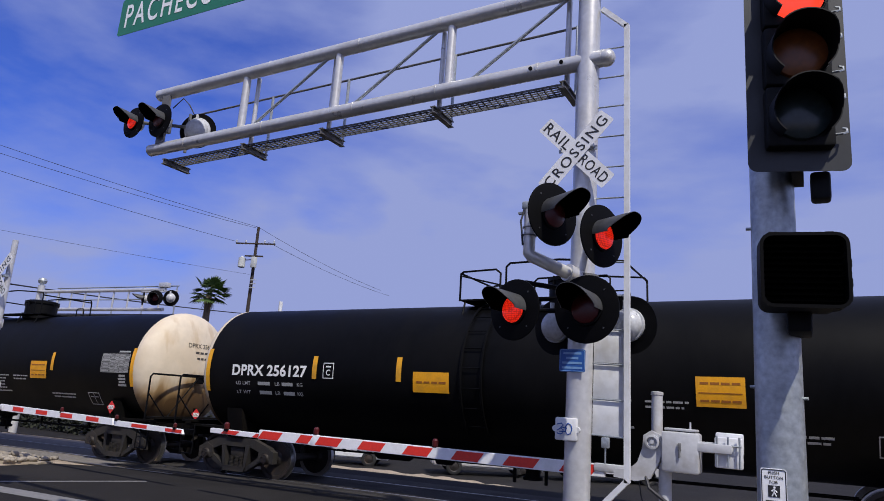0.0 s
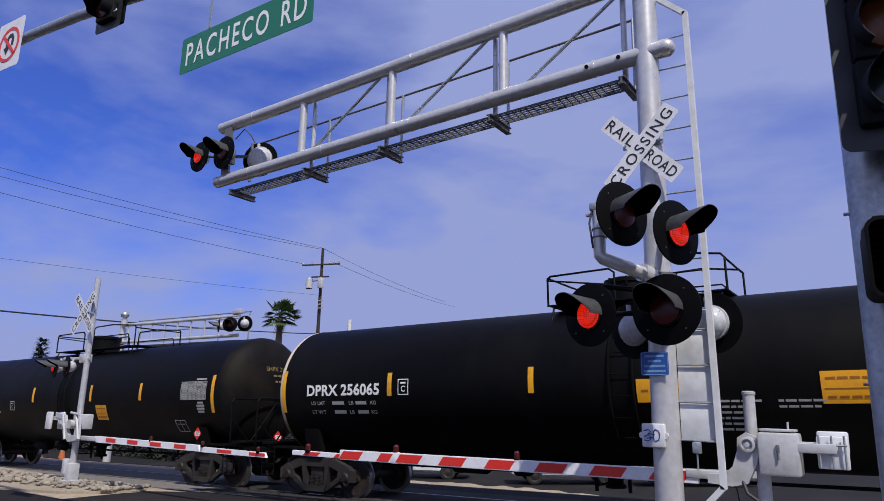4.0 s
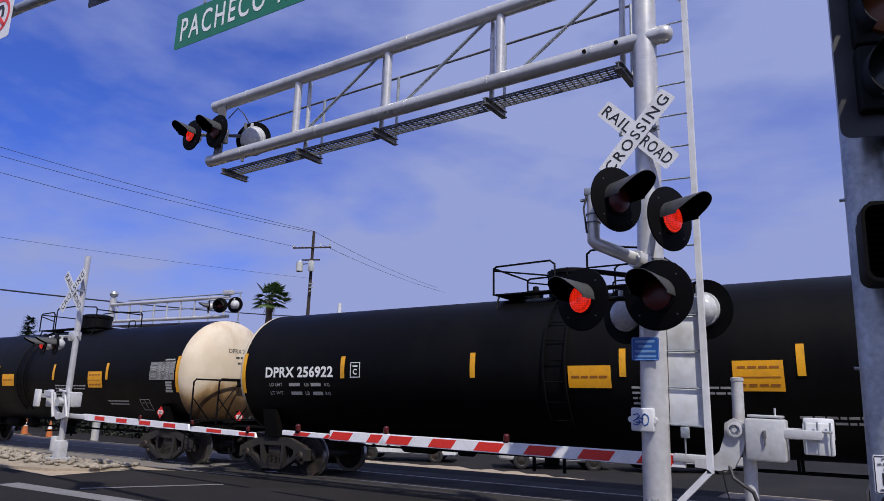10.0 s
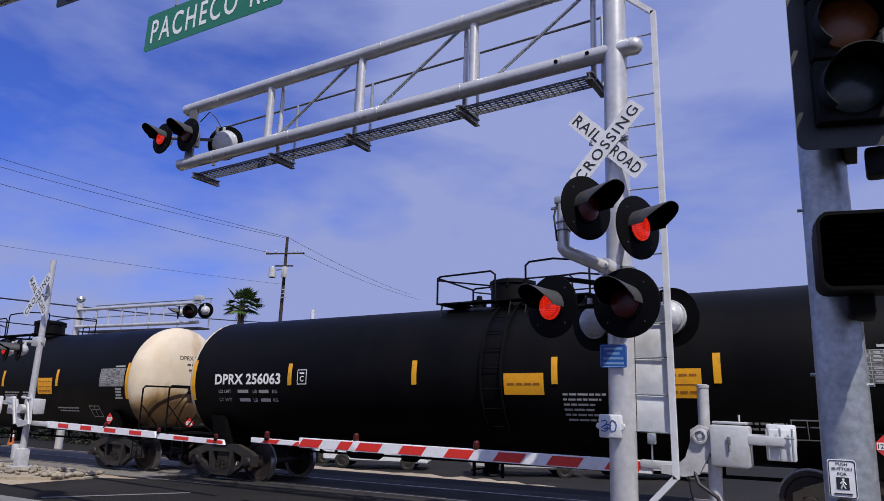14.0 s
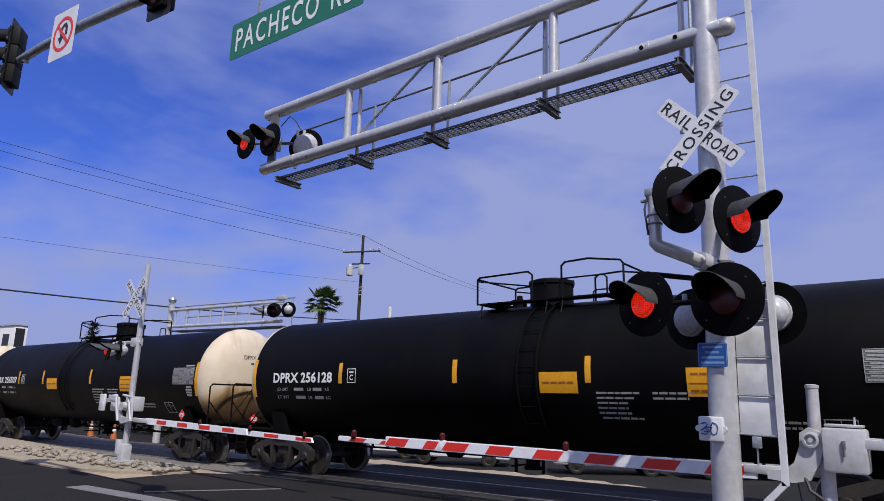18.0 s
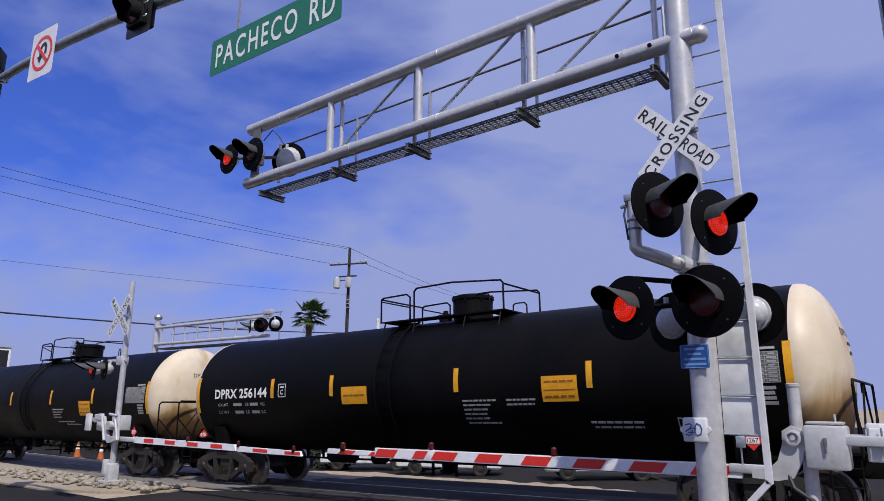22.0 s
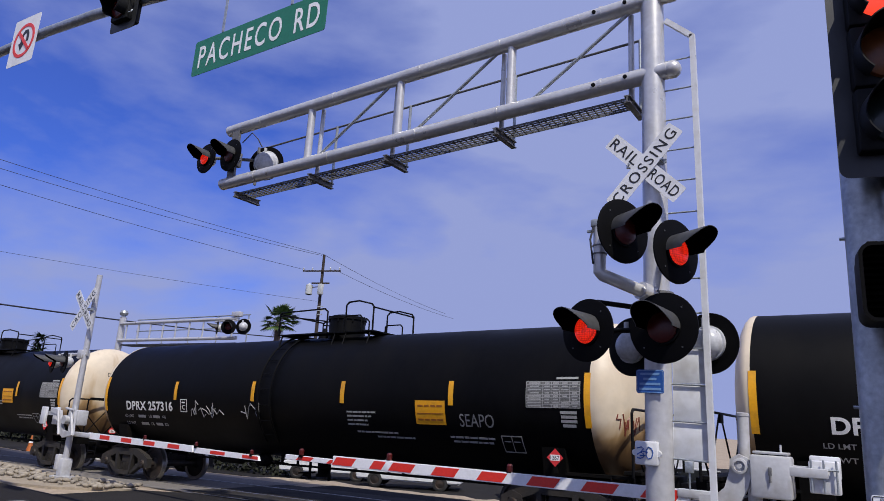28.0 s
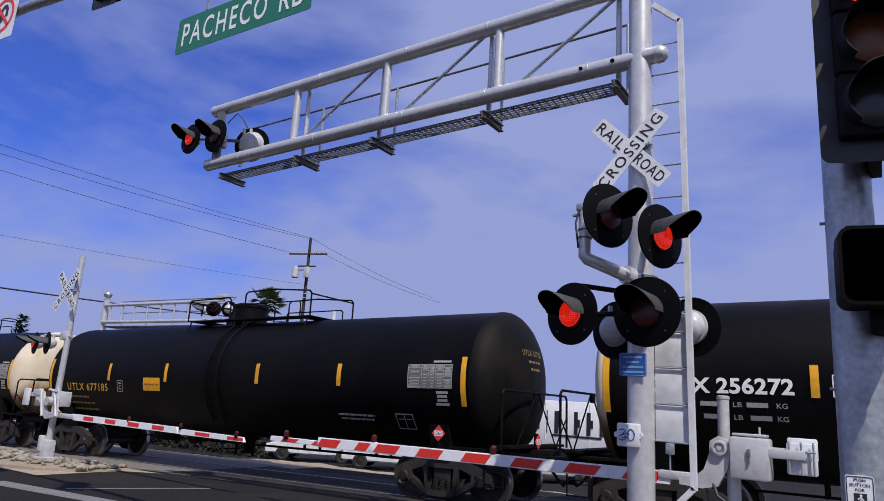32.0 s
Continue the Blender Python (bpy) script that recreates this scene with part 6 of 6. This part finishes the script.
    # the long arm
    arm_pts = [(0, 0, 5.95), (-1.5, 0, 6.15), (-3.2, 0, 6.38), (-5.0, 0, 6.64), (-6.6, 0, 6.88), (-8.0, 0, 7.10), (-9.2, 0, 7.26), (-10.6, 0, 7.40), (-12.2, 0, 7.47), (-13.0, 0, 7.47)]
    part("mast_arm", pipe(bmesh.new(), arm_pts, 0.072, 16), "galv", t)
    signal_head(t, facing(-8.12, -0.12, 6.63, 4), ("lens_off", "lens_off", "lens_off"))
    signal_head(t, facing(-13.22, -0.05, 6.92, -40), ("green_off", "amber_off", "lens_off"))
    part("head_mount", rod(bmesh.new(), (-13.0, 0, 7.47), (-12.7, 0, 7.36), 0.04, seg=10), "galv", t)
    # no-left-turn sign
    s = part("turn_ban_sign", slab(bmesh.new(), rounded(0, 0, 0.74, 0.84, 0.04), -0.004, 0), "sign_white", t, "white sign with a red ring and slash over a bent black arrow", m=facing(-11.08, -0.10, 7.33, 3))
    part("ring", lathe(bmesh.new(), (0, -0.005, 0.0), (0, -1, 0), [(0, 0.30), (0.004, 0.30), (0.004, 0.245), (0, 0.245)], 40), "reflect_red", s)
    bm = bmesh.new()
    box(bm, 0, 0, 0, 0.52, 0.004, 0.055, m=pose(0, -0.012, 0, 0, 45, 0))
    part("slash", bm, "reflect_red", s)
    bm = bmesh.new()
    pipe(bm, [(0.10, -0.006, -0.03), (0.10, -0.006, 0.09), (0.06, -0.006, 0.15), (0.0, -0.006, 0.15), (-0.05, -0.006, 0.10), (-0.05, -0.006, -0.05)], 0.04, 6)
    slab(bm, [(-0.14, -0.04), (0.04, -0.04), (-0.05, -0.17)], -0.012, -0.004)
    for v in bm.verts:
        v.co.y = -0.0075 + (v.co.y + 0.006) * 0.04
    part("arrow", bm, "ink", s, smooth=False)
    # hanging street sign
    part("sign_hanger", box(bmesh.new(), -6.10, -0.005, 6.46, 0.035, 0.012, 0.78), "galv", t, smooth=False)
    part("sign_hanger", box(bmesh.new(), -4.97, -0.005, 6.38, 0.035, 0.012, 0.62), "galv", t, smooth=False)
    s = part("street_sign", slab(bmesh.new(), rounded(0, 0, 2.12, 0.45, 0.03), -0.006, 0), "green_sign", t, "green street name sign with white letters", m=pose(-5.47, -0.03, 5.81))
    part("lettering", lettering("PACHECO", 0.285, 1.38, 0.011, 1.25), "sign_text", s, m=pose(-0.27, -0.009, 0))
    part("lettering", lettering("RD", 0.285, 0.36, 0.011, 1.2), "sign_text", s, m=pose(0.79, -0.009, 0))
    return t


signal_pole()


# ---- distance ----
def utility_pole():
    t = thing("utility_pole", "brown wooden utility pole with crossarms and a grey transformer", "utility pole", pose(-49.4, 50.5, 0))
    part("pole", rod(bmesh.new(), (0, 0, -1.7), (0, 0, 18.0), 0.23, 0.14, 14), "bark", t)
    for z, w in ((16.2, 4.3), (14.9, 2.0)):
        part("crossarm", box(bmesh.new(), 0, -0.2, z, w, 0.12, 0.14, m=pose(0, 0, 0, 0, 0, 18)), "bark", t)
    for k in (-1, -0.5, 0.5, 1):
        part("insulator", lathe(bmesh.new(), (2.0 * k, -0.2 + 0.6 * k, 16.28), (0, 0, 1), [(0, 0.05), (0.08, 0.09), (0.14, 0.06), (0.22, 0.09), (0.3, 0.03), (0.3, 0)], 8), "insulator", t)
    part("transformer", lathe(bmesh.new(), (-1.2, -0.5, 13.7), (0, 0, 1), [(0, 0.3), (0.05, 0.36), (1.0, 0.36), (1.05, 0.2), (1.2, 0.05), (1.2, 0)], 14), "insulator", t)
    part("equipment_case", box(bmesh.new(), 0.35, -0.4, 14.2, 0.5, 0.4, 1.1, bev=0.04), "insulator", t)
    for z in (12.4, 12.0, 11.6):
        part("insulator", box(bmesh.new(), 0.5, -0.3, z, 0.7, 0.1, 0.08), "insulator", t)
    part("bracket", box(bmesh.new(), -0.6, -0.3, 14.5, 1.2, 0.08, 0.08), "bark", t)


utility_pole()


def wire(a, b, sag, r=0.02):
    a, b = Vector(a), Vector(b)
    pts = [a.lerp(b, k / 24) - Vector((0, 0, sag * 4 * (k / 24) * (1 - k / 24))) for k in range(25)]
    ob = part("overhead_wire", pipe(bmesh.new(), pts, r, 5), "wire")
    return tagged(ob, "thin dark overhead wire strung between poles", "wire", "overhead wires")


wire((-56.5, 6, 19.6), (-49.4, 50.5, 18.0), 0.5)
wire((-58.0, 6, 19.4), (-49.6, 50.3, 17.9), 0.7)
wire((-56.2, 6, 17.8), (-51.4, 50.0, 16.4), 0.5)
wire((-53.5, 6, 11.2), (-49.6, 50.3, 13.0), 0.3, 0.012)
wire((-49.4, 50.5, 18.0), (-54.7, 82, 17.0), 0.4)
wire((-48.0, 50.6, 16.4), (-53.2, 82, 16.2), 0.4)
wire((-37.6, 6.5, 6.1), (-49.4, 50.5, 9.0), 0.35, 0.045)
# palm
def palm(x, y, h, seed, crown=2.35):
    rng = random.Random(seed)
    t = thing("palm_tree", "fan palm with a ragged green crown on a slim trunk", "palm tree", pose(x, y, 0))
    bm = bmesh.new()
    lathe(bm, (0, 0, 0), (0, 0, 1), [(-1.7, 0.42), (0, 0.40)] + [(h * k / 14, 0.34 - 0.10 * k / 14 + 0.03 * (k % 2)) for k in range(1, 15)] + [(h, 0)], 12)
    part("trunk", bm, "palm_trunk", t)
    for k in range(34):
        az, el = rng.uniform(0, 360), rng.uniform(-25, 78)
        L = crown * rng.uniform(0.75, 1.05)
        bm = bmesh.new()
        d = Vector((math.cos(radians(az)) * math.cos(radians(el)), math.sin(radians(az)) * math.cos(radians(el)), math.sin(radians(el))))
        side = d.cross(Vector((0, 0, 1))).normalized()
        up = side.cross(d)
        base, hub = Vector((0, 0, h)), Vector((0, 0, h)) + d * L * 0.5
        rod(bm, base, hub, 0.03, 0.02, seg=4)
        for j in range(-6, 7):
            a = radians(j * 13)
            tip = hub + (d * math.cos(a) + side * math.sin(a)) * L * 0.55 * (1 - 0.03 * abs(j)) - Vector((0, 0, 0.25 * L * (0.4 + abs(j) * 0.05)))
            mid = hub.lerp(tip, 0.5) + up * 0.05
            w = (d * -math.sin(a) + side * math.cos(a)) * 0.085
            v = [bm.verts.new(q) for q in (hub, mid + w, tip, mid - w)]
            bm.faces.new(v)
        part("frond", bm, "palm_leaf", t, smooth=False)
    for k in range(14):       # dry hanging fronds
        az = rng.uniform(0, 360)
        bm = bmesh.new()
        o = Vector((math.cos(radians(az)), math.sin(radians(az)), 0))
        s = Vector((-o.y, o.x, 0))
        for j in range(4):
            a = Vector((0, 0, h - 0.1)) + o * 0.2
            b = Vector((0, 0, h - rng.uniform(0.9, 1.8))) + o * rng.uniform(0.35, 0.7) + s * rng.uniform(-0.25, 0.25)
            bm.faces.new([bm.verts.new(q) for q in (a + s * 0.05, b, a - s * 0.05)])
        part("dry_frond", bm, "palm_trunk", t, smooth=False)


palm(-43.6, 40.0, 9.1, 5, 2.05)


def conifer(x, y, h, seed):
    rng = random.Random(seed)
    t = thing("conifer_tree", "dark ragged conifer standing far off", "tree", pose(x, y, ground_z(x, y)))
    part("trunk", rod(bmesh.new(), (0, 0, 0), (0, 0, h * 0.9), 0.22, 0.05, 8), "bark", t)
    bm = bmesh.new()
    for k in range(420):
        f = rng.random() ** 0.8
        r = (1 - f) * h * 0.24 * rng.uniform(0.5, 1.15) + 0.1
        az = rng.uniform(0, 2 * math.pi)
        c = Vector((r * math.cos(az), r * math.sin(az), h * (0.12 + 0.88 * f) - r * 0.25))
        for j in range(3):
            d = Vector((math.cos(az + rng.uniform(-1, 1)), math.sin(az + rng.uniform(-1, 1)), rng.uniform(-0.4, 0.5))) * rng.uniform(0.3, 0.6)
            s = d.cross(Vector((0, 0, 1))).normalized() * 0.12
            bm.faces.new([bm.verts.new(q) for q in (c - s, c + d, c + s)])
    part("crown", bm, "conifer", t, smooth=False)


conifer(-62.5, 30.0, 8.4, 1)
conifer(-71.0, 34.0, 7.8, 2)
conifer(-33.5, 64.0, 6.2, 3)
conifer(-30.5, 66.0, 5.2, 4)


def hedge():
    rng = random.Random(9)
    bm = bmesh.new()
    for k in range(9000):
        x, y = rng.uniform(-70, -24), rng.uniform(24.2, 25.8)
        z = rng.uniform(0.0, 1.9) * (0.8 + 0.25 * math.sin(k)) + ground_z(x, y)
        d = Vector((rng.uniform(-1, 1), rng.uniform(-1, 1), rng.uniform(-0.3, 1))).normalized() * 0.20
        s = d.cross(Vector((rng.uniform(-1, 1), rng.uniform(-1, 1), rng.uniform(-1, 1)))).normalized() * 0.10
        c = Vector((x, y, z))
        bm.faces.new([bm.verts.new(q) for q in (c - s, c + d * 0.5, c + s, c - d * 0.5)])
    tagged(part("hedge", bm, "hedge", smooth=False), "low dark green hedge beyond the track", "hedge", "", "stuff")


hedge()


def cone(x, y):
    t = thing("traffic_cone", "orange traffic cone with a white collar on the asphalt", "traffic cone", pose(x, y, ground_z(x, y) + 0.006), "cones beyond the track")
    part("cone_body", lathe(bmesh.new(), (0, 0, 0.03), (0, 0, 1), [(0, 0.15), (0.70, 0.03), (0.70, 0)], 14), "cone", t)
    part("cone_base", box(bmesh.new(), 0, 0, 0.015, 0.38, 0.38, 0.03), "cone", t)
    part("collar", lathe(bmesh.new(), (0, 0, 0.03), (0, 0, 1), [(0.36, 0.092), (0.52, 0.065)], 14), "sign_white", t)


for x, y in ((-33.4, 16.6), (-32.2, 17.1)):
    cone(x, y)


def parked_car(x, y, turn, paint, label):
    t = thing("parked_car", label, "car", pose(x, y, ground_z(x, y) + 0.006, 0, 0, turn), "vehicles parked beyond the track")
    body = [(-2.25, 0.32), (-2.28, 0.62), (-2.20, 0.86), (-1.35, 0.95), (1.15, 0.95), (2.10, 0.78), (2.28, 0.60), (2.25, 0.32)]
    bm = slab(bmesh.new(), body, -0.86, 0.86)
    bmesh.ops.bevel(bm, geom=list(bm.edges), offset=0.06, segments=2, affect="EDGES")
    part("body", bm, paint, t)
    bm = slab(bmesh.new(), [(-1.9, 0.93), (-1.15, 1.40), (0.35, 1.42), (1.15, 0.93)], -0.70, 0.70)
    bmesh.ops.bevel(bm, geom=list(bm.edges), offset=0.06, segments=2, affect="EDGES")
    cab = part("cabin", bm, "glass", t)
    part("roof", slab(bmesh.new(), [(-1.12, 1.39), (-1.08, 1.44), (0.28, 1.46), (0.38, 1.40)], -0.62, 0.62), paint, t)
    for wx in (-1.4, 1.42):
        for s in (-1, 1):
            w = part("wheel", lathe(bmesh.new(), (wx, s * 0.72, 0.32), (0, s, 0), [(0, 0), (0, 0.32), (0.16, 0.32), (0.18, 0.29), (0.18, 0.20)], 20), "tyre", t)
            part("rim", lathe(bmesh.new(), (wx, s * 0.90, 0.32), (0, s, 0), [(0, 0.20), (-0.02, 0.17), (0.0, 0.06), (0.01, 0)], 16), "wheel", w)
    for s in (-1, 1):
        part("headlight", box(bmesh.new(), 2.2, s * 0.62, 0.68, 0.08, 0.32, 0.12, bev=0.02), "bell", t)
        part("tail_light", box(bmesh.new(), -2.23, s * 0.66, 0.74, 0.06, 0.26, 0.14, bev=0.02), "placard_red", t)


parked_car(-23.0, 25.5, 212, "white_metal", "white parked car seen under the train")
parked_car(-18.0, 25.2, 205, "white_metal", "white parked car with dark wheels under the train")
parked_car(-11.6, 26.4, 34, "silver", "silver parked car seen under the train")
parked_car(-7.2, 28.5, 214, "silver", "silver parked car seen under the train")


def trailer():
    t = thing("semi_trailer", "long white box trailer parked beyond the track", "trailer", pose(-15.5, 34.0, -1.0))
    part("box_body", box(bmesh.new(), 0, 0, 2.25, 15.0, 2.5, 2.3, bev=0.03), "trailer", t)
    for k in range(13):
        part("side_rib", box(bmesh.new(), -7.0 + 14 * k / 12, -1.262, 2.25, 0.04, 0.02, 2.2), "trailer", t)
    bm = bmesh.new()
    x = 1.2
    for w, h in ((0.10, 0.55), (0.5, 0.55), (0.12, 0.55), (0.42, 0.55), (0.45, 0.55), (0.42, 0.55)):
        box(bm, x + w / 2, -1.275, 2.35, w * 0.45, 0.004, h * 2)
        box(bm, x + w * 0.85, -1.275, 2.35, w * 0.3, 0.004, h * 0.7)
        x += w + 0.22
    box(bm, 2.8, -1.275, 1.72, 2.6, 0.004, 0.09)
    part("side_lettering", bm, "ink", t, "dark bars of lettering")
    part("side_emblem", box(bmesh.new(), 0.6, -1.275, 2.25, 0.5, 0.004, 0.6), "ink", t, "dark navy emblem")
    for x in (-6.2, -5.0, 5.2):
        for s in (-1, 1):
            part("wheel", lathe(bmesh.new(), (x, s * 0.9, 0.5), (0, s, 0), [(0, 0), (0, 0.5), (0.28, 0.5), (0.3, 0.3), (0.24, 0.26), (0.26, 0)], 20), "tyre", t)
    part("chassis", box(bmesh.new(), 0, 0, 0.85, 14.0, 0.9, 0.25), "steel_black", t)
    part("landing_gear", box(bmesh.new(), 3.2, 0, 0.45, 0.15, 1.4, 0.9), "steel_black", t)


trailer()


def light_pole(x, y, h):
    t = thing("pole", "thin pale distant pole", "pole", pose(x, y, 0))
    part("shaft", rod(bmesh.new(), (0, 0, -1.7), (0, 0, h), 0.24, 0.17, 10), "white_metal", t)


light_pole(-40.2, 45.0, 9.3)


def white_building():
    t = thing("sign_wall", "tall white billboard-like wall with a dark end", "wall", pose(-87.0, 30.6, -1.33))
    part("wall", box(bmesh.new(), 0, 0, 4.35, 15.0, 1.2, 8.7, bev=0.03), "wall_white", t)
    part("roof_edge", box(bmesh.new(), 0, 0, 8.77, 15.2, 1.4, 0.14), "silver", t, smooth=False)
    part("dark_end", box(bmesh.new(), 7.51, -0.1, 5.6, 0.04, 0.9, 5.6), "ink", t)
    part("wall_sign", box(bmesh.new(), 5.4, -0.63, 7.1, 1.6, 0.03, 1.4), "signal_back", t, "dark wall sign")


white_building()
stones()


# ---- what moves: the train and its wheels ----
def motions():
    for k, car, trucks in TRAIN:
        rows = []
        for i in range(65):
            t = i * 0.5
            rows.append((t, on_track(run(t) - PITCH * k + 7.415 + SLIP.get(k, 0.0))))
        walk(car, rows)
        # wheels turn while their car is on this side of the view
        x0 = run(0) - PITCH * k + 7.415
        steps = [i * 0.0667 for i in range(481)]
        near = [t for t in steps if -48 < run(t) - PITCH * k + 7.415 < 16]
        if not near:
            near = [0.0]
        times = sorted({0.0, 32.0, *near})
        for tr in trucks:
            for w in [c for c in tr.children if c.name.startswith("wheelset")]:
                x, _, z = w.location
                a0 = run(near[0])
                walk(w, [(t, pose(x, 0, z, 0, math.degrees((min(max(run(t), a0), run(near[-1])) - a0) / WHEEL_R), 0)) for t in times])


motions()
